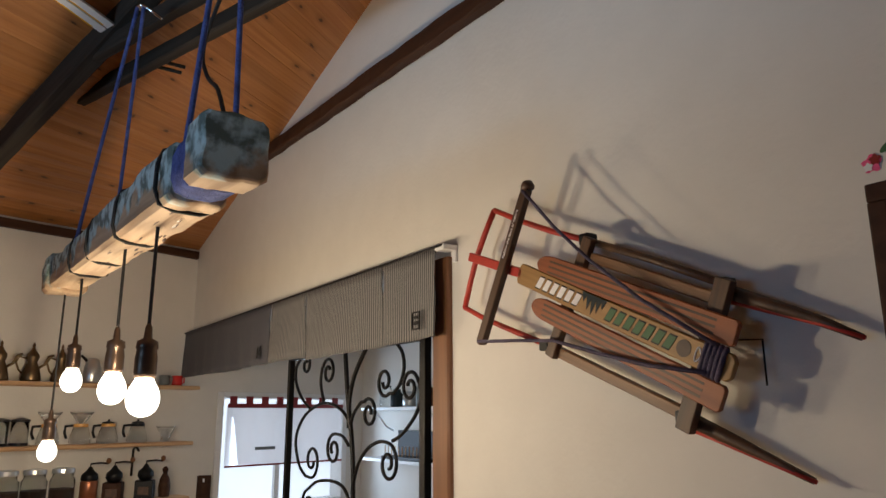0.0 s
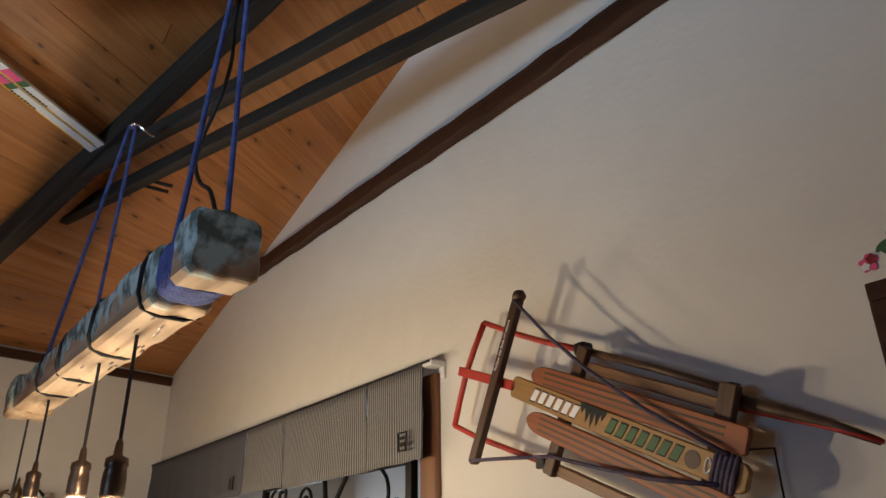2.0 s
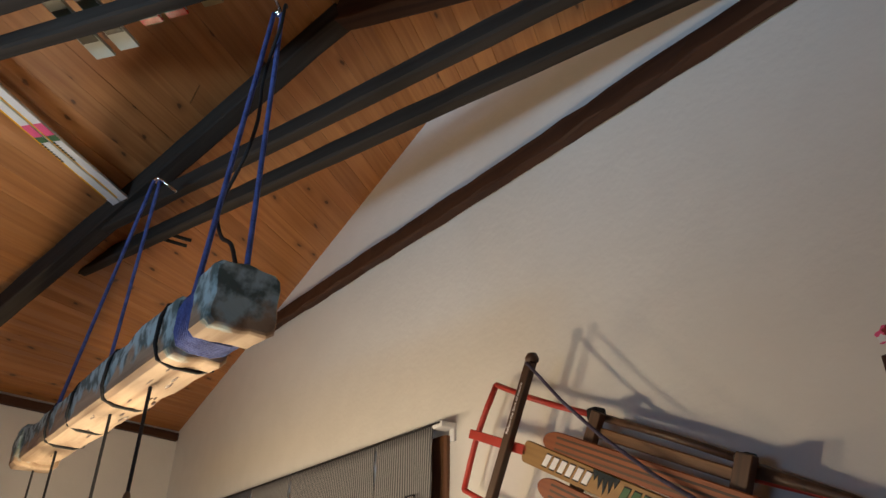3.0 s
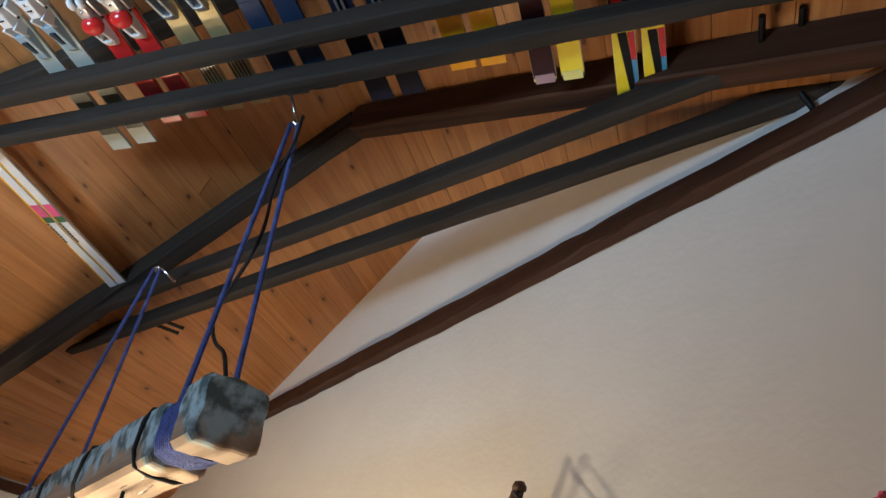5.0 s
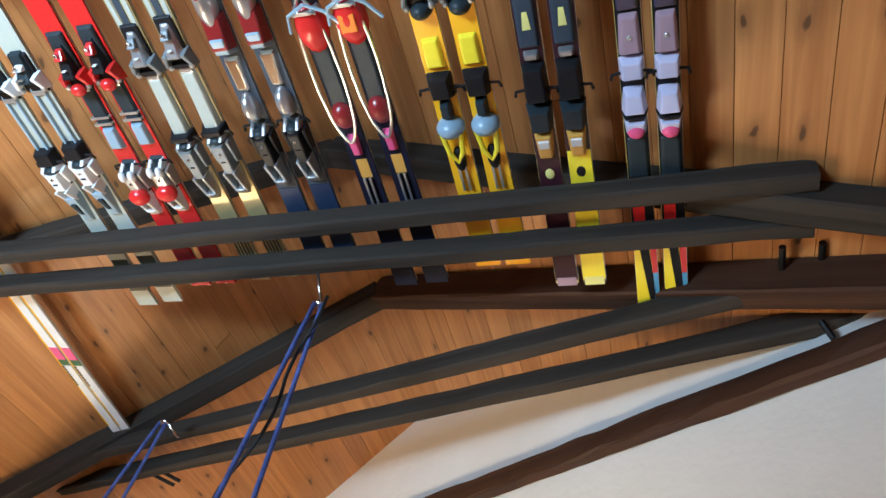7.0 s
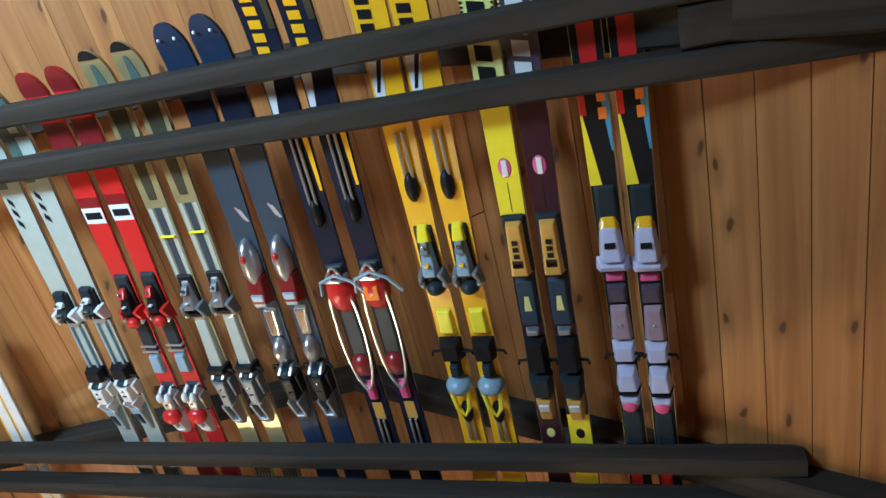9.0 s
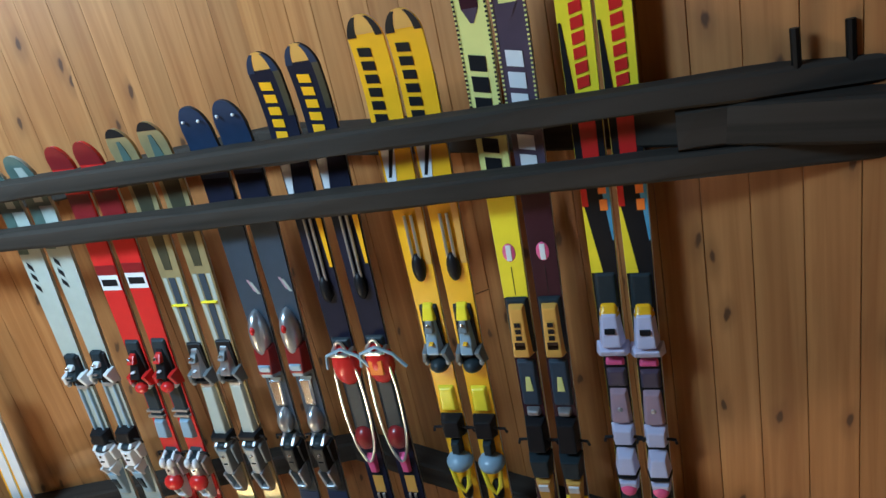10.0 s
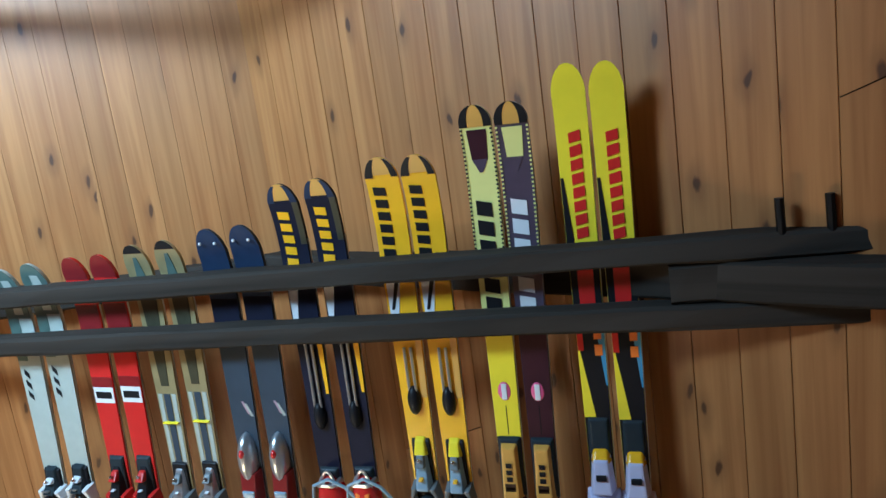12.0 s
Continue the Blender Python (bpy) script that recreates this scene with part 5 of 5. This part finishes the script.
noren(-2.990, -1.608, [-2.600, -1.943], M_NOREN, "short grey and white pinstriped noren curtain over the opening", 2)
noren(-4.47, -2.992, [], M_NOREN2, "short blue-grey noren curtain over the opening", 3)
rodt = thing("curtain_rod", "thin dark curtain rod with white end bracket", "curtain rod")
part("rod", rod((-4.49, -0.05, 2.056), (-1.575, -0.05, 2.056), 0.006), M_IRON, rodt)
part("bracket", box((-1.592, -0.03, 2.052), (0.050, 0.050, 0.018), 0.004), M_WHITE, rodt, "white plastic bracket")
part("bracket_plate", box((-1.578, -0.005, 2.035), (0.020, 0.010, 0.055), 0.003), M_WHITE, rodt)

# ---- wrought iron grille in the opening ----
grille = thing("iron_grille", "black wrought iron screen with scrolls in the opening", "grille")
GY = 0.03


def bar(pts, r=0.007):
    bm = bmesh.new()
    tube(bm, [(x, GY, z) for x, z in pts], r, 7)
    smooth(part("scroll", bm, M_IRON, grille))


part("upright", box((-2.925, GY, 0.90), (0.026, 0.024, 1.80), 0.002), M_IRON, grille)
part("upright", box((-1.800, GY, 0.90), (0.034, 0.026, 1.80), 0.002), M_IRON, grille)
part("rail", box((-2.36, GY, 0.30), (1.10, 0.02, 0.022), 0.002), M_IRON, grille)
part("rail", box((-2.36, GY, 1.800), (1.10, 0.02, 0.022), 0.002), M_IRON, grille)


def flow(pts, n=5):
    """A smooth line through the points."""
    v = [Vector(p) for p in pts]
    out = []
    for i in range(len(v) - 1):
        p0, p1, p2, p3 = v[max(i - 1, 0)], v[i], v[i + 1], v[min(i + 2, len(v) - 1)]
        for k in range(n):
            u = k / n
            out.append(0.5 * (2 * p1 + (p2 - p0) * u + (2 * p0 - 5 * p1 + 4 * p2 - p3) * u * u + (3 * p1 - p0 - 3 * p2 + p3) * u ** 3))
    return [tuple(p) for p in out] + [tuple(v[-1])]


bar(flow([(-2.387, 1.80), (-2.352, 1.61), (-2.315, 1.472), (-2.293, 1.294), (-2.29, 0.8), (-2.29, 0.3)]), 0.0095)
bar(flow([(-2.205, 1.80), (-2.297, 1.702), (-2.336, 1.61), (-2.339, 1.50)]), 0.0085)


def scroll(lead, cx, cz, r0, turns, start, sense):
    """A bar that runs along lead and curls up round (cx, cz)."""
    pts = flow(lead)
    n = int(turns * 20)
    for i in range(n + 1):
        u = i / n
        q = start + sense * 6.28319 * turns * u
        r = r0 * (1 - 0.72 * u)
        pts.append((cx + r * math.cos(q), cz + r * math.sin(q)))
    bar(pts, 0.0065)


scroll([(-2.700, 1.575), (-2.790, 1.619), (-2.861, 1.688), (-2.868, 1.757), (-2.816, 1.795)], -2.760, 1.763, 0.048, 1.2, 2.4, -1)
scroll([(-2.568, 1.602), (-2.604, 1.679), (-2.594, 1.742)], -2.533, 1.722, 0.058, 1.35, 2.75, -1)
scroll([(-2.326, 1.517), (-2.395, 1.564), (-2.509, 1.595), (-2.628, 1.590), (-2.767, 1.540), (-2.842, 1.447), (-2.797, 1.345), (-2.725, 1.302)], -2.668, 1.366, 0.070, 1.3, 4.35, 1)
scroll([(-2.334, 1.437), (-2.389, 1.470), (-2.450, 1.478)], -2.466, 1.417, 0.061, 1.4, 1.4, 1)
scroll([(-2.330, 1.494), (-2.302, 1.552), (-2.241, 1.597)], -2.180, 1.555, 0.056, 1.4, 2.3, -1)
scroll([(-1.994, 1.80), (-1.947, 1.760), (-1.935, 1.706), (-1.959, 1.655), (-2.005, 1.622)], -2.066, 1.665, 0.054, 1.35, 5.4, -1)
scroll([(-2.008, 1.463), (-1.946, 1.485), (-1.867, 1.541), (-1.826, 1.600), (-1.835, 1.650)], -1.895, 1.640, 0.056, 1.4, 0.3, 1)
scroll([(-2.289, 1.305), (-2.255, 1.373), (-2.185, 1.431), (-2.094, 1.458), (-2.018, 1.450), (-1.985, 1.420)], -2.035, 1.385, 0.060, 1.3, 0.6, -1)
scroll([(-2.290, 1.160), (-2.340, 1.262), (-2.440, 1.298), (-2.602, 1.289), (-2.700, 1.250)], -2.690, 1.190, 0.062, 1.4, 1.8, 1)
scroll([(-2.290, 1.060), (-2.220, 1.200), (-2.120, 1.250), (-2.030, 1.235)], -2.050, 1.170, 0.066, 1.4, 1.2, -1)

# ---- kitchen window ----
WM, _ = between(eave_at(0), eave_at(-1))     # y runs into the kitchen along the side wall, x away from the room's centre


def on_side(name, bm, material, parent, label=""):
    ob = part(name, bm, material, parent, label)
    ob.matrix_world = WM
    return ob


SIDE = 1.0 if (WM.to_3x3() @ Vector((1, 0, 0))).x > 0 else -1.0      # sign of the axis that points into the room
win = thing("window_1", "white framed kitchen window with half curtain and bright daylight", "window", kind="structure")
S0, S1, B0, B1 = 0.21, 1.30, 0.93, 1.70
for c, sz in (((0, S0 + 0.02, (B0 + B1) / 2), (0.13, 0.045, B1 - B0)), ((0, S1 - 0.02, (B0 + B1) / 2), (0.13, 0.045, B1 - B0)),
              ((0, (S0 + S1) / 2, B1 - 0.02), (0.13, S1 - S0 - 0.09, 0.04)), ((0, (S0 + S1) / 2, B0 + 0.02), (0.13, S1 - S0 - 0.09, 0.04)), ((-SIDE * 0.04, (S0 + S1) / 2, (B0 + B1) / 2), (0.03, 0.04, B1 - B0 - 0.09))):
    on_side("window_frame", box((c[0] - SIDE * 0.055, c[1], c[2]), sz, 0.004), M_WHITE, win)
cw = bmesh.new()
nn = 40
prev = None
for i in range(nn + 1):
    y = S0 + 0.06 + (S1 - S0 - 0.12) * i / nn
    x = SIDE * (0.02 + 0.006 * math.sin(i * 0.9))
    cur = [cw.verts.new((x, y, 1.225)), cw.verts.new((x, y, 1.61))]
    if prev:
        cw.faces.new((prev[0], cur[0], cur[1], prev[1]))
    prev = cur
cur_t = thing("cafe_curtain", "white half curtain with dark red tabs on the kitchen window", "curtain")
smooth(on_side("cloth", cw, M_SHEER, cur_t))
on_side("band", box((SIDE * 0.028, (S0 + S1) / 2, 1.612), (0.004, S1 - S0 - 0.12, 0.028)), M_DRED, cur_t)
on_side("hem", box((SIDE * 0.028, (S0 + S1) / 2, 1.228), (0.004, S1 - S0 - 0.12, 0.012)), M_DRED, cur_t)
on_side("rod", rod((SIDE * 0.02, S0 + 0.03, 1.668), (SIDE * 0.02, S1 - 0.03, 1.668), 0.006), M_WHITE, cur_t)
for i in range(8):
    on_side("tab", box((SIDE * 0.028, S0 + 0.10 + i * 0.122, 1.645), (0.006, 0.052, 0.055)), M_DRED, cur_t)
on_side("lettering", box((SIDE * 0.031, S0 + 0.36, 1.335), (0.002, 0.16, 0.02)), M_GREY, cur_t)
bd = box((-SIDE * 0.45, (S0 + S1) / 2, 1.35), (0.02, 3.0, 2.4))
ob = part("backdrop", bd, M_DAY)
ob.matrix_world = WM
tagged(ob, "bright overcast daylight outside the window", "sky", kind="structure")

# ---- shelves with coffee gear on the side wall ----
def at_shelf(s, z, off=0.07):
    p = eave_at(s)
    n = Vector((-EV.y, EV.x, 0))
    p = p + n * off
    return Vector((p.x, p.y, z))


for z, e in ((1.715, 0.01), (1.388, 0.03), (1.075, 0.03)):
    a, b = at_shelf(e, z, 0.08), at_shelf(1.75, z, 0.08)
    tagged(timber("wall_shelf", a, b, 0.15, 0.022, M_SHELF, cuts=10, rough=0.001), "narrow pale wooden wall shelf", "shelf", "wall shelves")


def pot(s, z, k=1.0):
    p = at_shelf(s, z)
    t = thing("coffee_pot", "dark brass long-spouted coffee pot on the shelf", "pot", at=pose(p.x, p.y, p.z, 0, 0, 90))
    bm = lathe(bmesh.new(), [(0.045 * k, 0), (0.05 * k, 0.01), (0.04 * k, 0.06), (0.024 * k, 0.10), (0.032 * k, 0.125), (0.03 * k, 0.14), (0.012 * k, 0.165), (0.006 * k, 0.18), (0.008 * k, 0.19), (0.002, 0.205)], 18)
    smooth(part("body", bm, M_BRASS, t))
    bm = bmesh.new()
    tube(bm, [(0.03 * k, 0, 0.07), (0.06 * k, 0, 0.09), (0.075 * k, 0, 0.13), (0.10 * k, 0, 0.14)], 0.007, 8)
    smooth(part("spout", bm, M_BRASS, t))
    bm = bmesh.new()
    tube(bm, [(-0.028 * k, 0, 0.12), (-0.06 * k, 0, 0.13), (-0.075 * k, 0, 0.10), (-0.06 * k, 0, 0.06), (-0.04 * k, 0, 0.04)], 0.005, 8)
    smooth(part("handle", bm, M_BRASS, t))


def server(s, z, cone=True, dark=False):
    p = at_shelf(s, z)
    t = thing("coffee_server", "clear glass coffee server on the shelf", "coffee server", at=pose(p.x, p.y, p.z, 0, 0, 90))
    smooth(part("jug", lathe(bmesh.new(), [(0.045, 0), (0.055, 0.008), (0.055, 0.03), (0.038, 0.085), (0.034, 0.10)], 20), M_GLASS, t))
    part("collar", lathe(bmesh.new(), [(0.036, 0.09), (0.038, 0.092), (0.038, 0.106), (0.033, 0.108)], 20), M_BLACK if dark else M_ORANGE, t)
    bm = bmesh.new()
    tube(bm, [(-0.036, 0, 0.098), (-0.075, 0, 0.095), (-0.078, 0, 0.06), (-0.066, 0, 0.03)], 0.007, 8)
    smooth(part("handle", bm, M_BLACK, t))
    if cone:
        smooth(part("dripper", lathe(bmesh.new(), [(0.018, 0.108), (0.022, 0.115), (0.058, 0.165), (0.060, 0.17), (0.056, 0.17)], 20), M_GLASS, t))
    else:
        part("lid", lathe(bmesh.new(), [(0.034, 0.108), (0.034, 0.115), (0.006, 0.12), (0.006, 0.13)], 16), M_BLACK, t)


def press(s, z):
    p = at_shelf(s, z)
    t = thing("french_press", "glass french press with black handle on the shelf", "coffee press", at=pose(p.x, p.y, p.z, 0, 0, 90))
    smooth(part("beaker", lathe(bmesh.new(), [(0.04, 0), (0.042, 0.004), (0.042, 0.12)], 18), M_GLASS, t))
    part("lid", lathe(bmesh.new(), [(0.045, 0.12), (0.045, 0.132), (0.01, 0.14)], 18), M_BLACK, t)
    part("handle", box((-0.062, 0, 0.07), (0.02, 0.018, 0.11), 0.006), M_BLACK, t)
    part("base", lathe(bmesh.new(), [(0.045, 0), (0.045, 0.015)], 18), M_BLACK, t)


def jar(s, z):
    p = at_shelf(s, z)
    t = thing("glass_jar", "glass storage jar of coffee beans with metal clip lid", "jar", "storage jars", at=pose(p.x, p.y, p.z))
    smooth(part("glass", lathe(bmesh.new(), [(0.058, 0), (0.062, 0.01), (0.062, 0.13), (0.05, 0.15), (0.05, 0.165)], 20), M_GLASS, t))
    part("beans", lathe(bmesh.new(), [(0.054, 0.004), (0.056, 0.01), (0.056, 0.085), (0.02, 0.09)], 20), M_COFFEE, t)
    part("lid", lathe(bmesh.new(), [(0.054, 0.165), (0.056, 0.17), (0.054, 0.19), (0.03, 0.195)], 20), M_SILVER, t)


def mill(s, z, material, box_like):
    p = at_shelf(s, z)
    t = thing("coffee_grinder", "old hand-cranked coffee grinder on the shelf", "coffee grinder", at=pose(p.x, p.y, p.z, 0, 0, 70))
    if box_like:
        part("base", box((0, 0, 0.05), (0.10, 0.10, 0.10), 0.006), material, t)
        part("drawer", box((0, -0.052, 0.045), (0.06, 0.008, 0.045), 0.003), M_BAR, t)
    else:
        smooth(part("base", lathe(bmesh.new(), [(0.045, 0), (0.045, 0.11), (0.04, 0.12)], 20), material, t))
    smooth(part("hopper", lathe(bmesh.new(), [(0.03, 0.10), (0.045, 0.125), (0.042, 0.15), (0.02, 0.17), (0.008, 0.19)], 18), M_IRON, t))
    bm = bmesh.new()
    tube(bm, [(0, 0, 0.18), (0, 0, 0.205), (0.05, 0, 0.21), (0.09, 0, 0.205)], 0.005, 8)
    smooth(part("crank", bm, M_IRON, t))
    smooth(part("knob", lathe(bmesh.new(), [(0.006, 0), (0.013, 0.008), (0.014, 0.02), (0.006, 0.03)], 12, (0.09, 0, 0.205)), M_POST, t))


pot(0.945, 1.727)
pot(1.10, 1.727)
pot(0.80, 1.727, 0.9)
press(0.965, 1.40)
press(1.06, 1.40)
server(0.825, 1.40)
server(0.66, 1.40)
server(0.51, 1.40, False)
server(0.34, 1.40, False, True)
p = at_shelf(0.165, 1.40)
drip = thing("dripper", "clear glass coffee dripper on the shelf", "dripper", at=pose(p.x, p.y, p.z))
smooth(part("cone", lathe(bmesh.new(), [(0.03, 0), (0.03, 0.012), (0.02, 0.02), (0.055, 0.085), (0.057, 0.09), (0.052, 0.09)], 20), M_GLASS, drip))
for s, m, nm in ((0.12, M_RED, "red"), (0.20, M_GREY, "grey")):
    p = at_shelf(s, 1.727)
    t = thing("mug", nm + " enamel mug on the shelf", "mug", at=pose(p.x, p.y, p.z, 0, 0, 40))
    smooth(part("cup", lathe(bmesh.new(), [(0.028, 0), (0.031, 0.004), (0.032, 0.06), (0.029, 0.06), (0.027, 0.008)], 18), m, t))
    bm = bmesh.new()
    tube(bm, [(0.031, 0, 0.048), (0.05, 0, 0.045), (0.05, 0, 0.018), (0.031, 0, 0.015)], 0.004, 6)
    smooth(part("handle", bm, m, t))
p = at_shelf(0.63, 1.727)
ket = thing("kettle", "steel pouring kettle with black handle on the shelf", "kettle", at=pose(p.x, p.y, p.z, 0, 0, 90))
smooth(part("body", lathe(bmesh.new(), [(0.05, 0), (0.055, 0.01), (0.045, 0.09), (0.03, 0.13), (0.012, 0.14)], 18), M_SILVER, ket))
bm = bmesh.new()
tube(bm, [(-0.03, 0, 0.12), (-0.06, 0, 0.15), (-0.085, 0, 0.13), (-0.08, 0, 0.07)], 0.008, 8)
smooth(part("handle", bm, M_BLACK, ket))
jar(1.0, 1.087)
jar(0.865, 1.087)
jar(0.725, 1.087)
mill(0.585, 1.087, M_TERRA, False)
mill(0.45, 1.087, M_BROWN, True)
mill(0.267, 1.087, M_IRON, True)
bm = bmesh.new()
p0 = at_shelf(0.325, 0, 0.01)
tube(bm, [(p0.x, p0.y, 1.21), (p0.x, p0.y, 1.36), (p0.x + 0.03, p0.y + 0.01, 1.375), (p0.x + 0.05, p0.y + 0.02, 1.35)], 0.007, 7)
hk = thing("iron_bracket", "black iron scroll bracket on the wall", "bracket")
smooth(part("scroll", bm, M_IRON, hk))
p = at_shelf(0.148, 1.087)
tagged(part("bull_figurine", lathe(bmesh.new(), [(0.03, 0), (0.035, 0.05), (0.028, 0.10), (0.012, 0.13), (0.018, 0.155), (0.006, 0.17)], 14, tuple(p)), M_BROWN), "small dark figurine on the shelf", "figurine")
p = at_shelf(-0.14, 1.115, 0.012)
bd = thing("cutting_board", "dark wooden board hung on the wall", "board", at=pose(p.x, p.y, p.z - 0.06, 0, 0, 76))
part("board", box((0, 0, 0.03), (0.09, 0.016, 0.20), 0.006), M_BROWN, bd)
smooth(part("hang_hole", lathe(bmesh.new(), [(0.010, -0.011), (0.010, 0.011)], 12, (0, 0, 0.10)), M_WHITE, bd))

# kitchen wall rack seen through the grille
rack = thing("kitchen_shelf", "white kitchen shelf with bottles and a dark dish rack", "shelf")
for z in (1.250, 1.590):
    part("board", box((-4.02, 1.315, z), (0.98, 0.18, 0.022), 0.003), M_WHITE, rack)
for x in (-4.35, -3.66):
    bm = bmesh.new()
    tube(bm, [(x, 1.40, 1.44), (x, 1.34, 1.47), (x, 1.25, 1.578)], 0.008, 8)
    part("bracket", bm, M_WHITE, rack)
dr = thing("dish_rack", "dark wire dish rack on the kitchen shelf", "dish rack", at=pose(-3.94, 1.315, 1.262))
part("tray", box((0, 0, 0.01), (0.58, 0.16, 0.02), 0.003), M_BLACK, dr)
part("back", box((0, 0.06, 0.10), (0.58, 0.014, 0.17), 0.003), M_BLACK, dr)
for i in range(13):
    part("prong", rod((-0.27 + 0.045 * i, -0.06, 0.02), (-0.27 + 0.045 * i, -0.06, 0.085), 0.0035, 6), M_SHELF, dr)
for x, r, h, m in ((-4.30, 0.050, 0.15, M_GLASS), (-4.16, 0.045, 0.12, M_DGREY), (-3.98, 0.055, 0.10, M_SILVER), (-3.84, 0.040, 0.17, M_GREY), (-3.72, 0.045, 0.12, M_BROWN)):
    tagged(smooth(part("kitchen_jar", lathe(bmesh.new(), [(r * 0.9, 0), (r, 0.01), (r, h * 0.7), (r * 0.6, h * 0.85), (r * 0.6, h)], 16, (x, 1.315, 1.601)), m)), "kitchen jar on the white shelf", "jar", "kitchen jars")

# ---- framed board and rose transfer on the gable wall ----
fr = thing("wall_board", "dark brown framed board on the plaster wall", "board")
part("panel", box((0.032, -0.012, 1.50), (0.72, 0.014, 0.78)), M_BROWN, fr)
for c, sz in (((0.032, -0.016, 1.905), (0.78, 0.026, 0.032)), ((0.032, -0.016, 1.095), (0.78, 0.026, 0.032)), ((-0.342, -0.016, 1.5), (0.032, 0.026, 0.778)), ((0.406, -0.016, 1.5), (0.032, 0.026, 0.778))):
    part("frame", box(c, sz, 0.004), M_BROWN, fr)
rose = thing("rose_transfer", "small pink rose transfer with green leaves on plaster", "decal")
for i, (x, z, r, m) in enumerate(((-0.352, 1.962, 0.015, M_PINK), (-0.346, 1.968, 0.009, M_DRED), (-0.358, 1.957, 0.007, M_WHITE))):
    bm = bmesh.new()
    vs = [bm.verts.new((x + r * (1 + 0.2 * math.sin(5 * q)) * math.cos(q), -0.001 - 0.0006 * i, z + r * (1 + 0.2 * math.sin(5 * q)) * math.sin(q))) for q in [6.28319 * k / 22 for k in range(22)]]
    f = bm.faces.new(vs)
    g = bmesh.ops.extrude_face_region(bm, geom=[f])
    bmesh.ops.translate(bm, vec=(0, -0.0006, 0), verts=[v for v in g["geom"] if isinstance(v, bmesh.types.BMVert)])
    part("petal", bm, m, rose)
for x, z, q in ((-0.325, 1.985, 0.6), (-0.305, 1.995, 2.2), (-0.315, 1.972, -0.4), (-0.285, 1.985, 0.3), (-0.295, 2.012, 1.4)):
    bm = bmesh.new()
    pts = [(0.014 * math.cos(a), 0.006 * math.sin(a)) for a in [6.28319 * k / 14 for k in range(14)]]
    vs = [bm.verts.new((x + px * math.cos(q) - pz * math.sin(q), -0.001, z + px * math.sin(q) + pz * math.cos(q))) for px, pz in pts]
    f = bm.faces.new(vs)
    g = bmesh.ops.extrude_face_region(bm, geom=[f])
    bmesh.ops.translate(bm, vec=(0, -0.0008, 0), verts=[v for v in g["geom"] if isinstance(v, bmesh.types.BMVert)])
    part("leaf", bm, M_LEAF, rose)
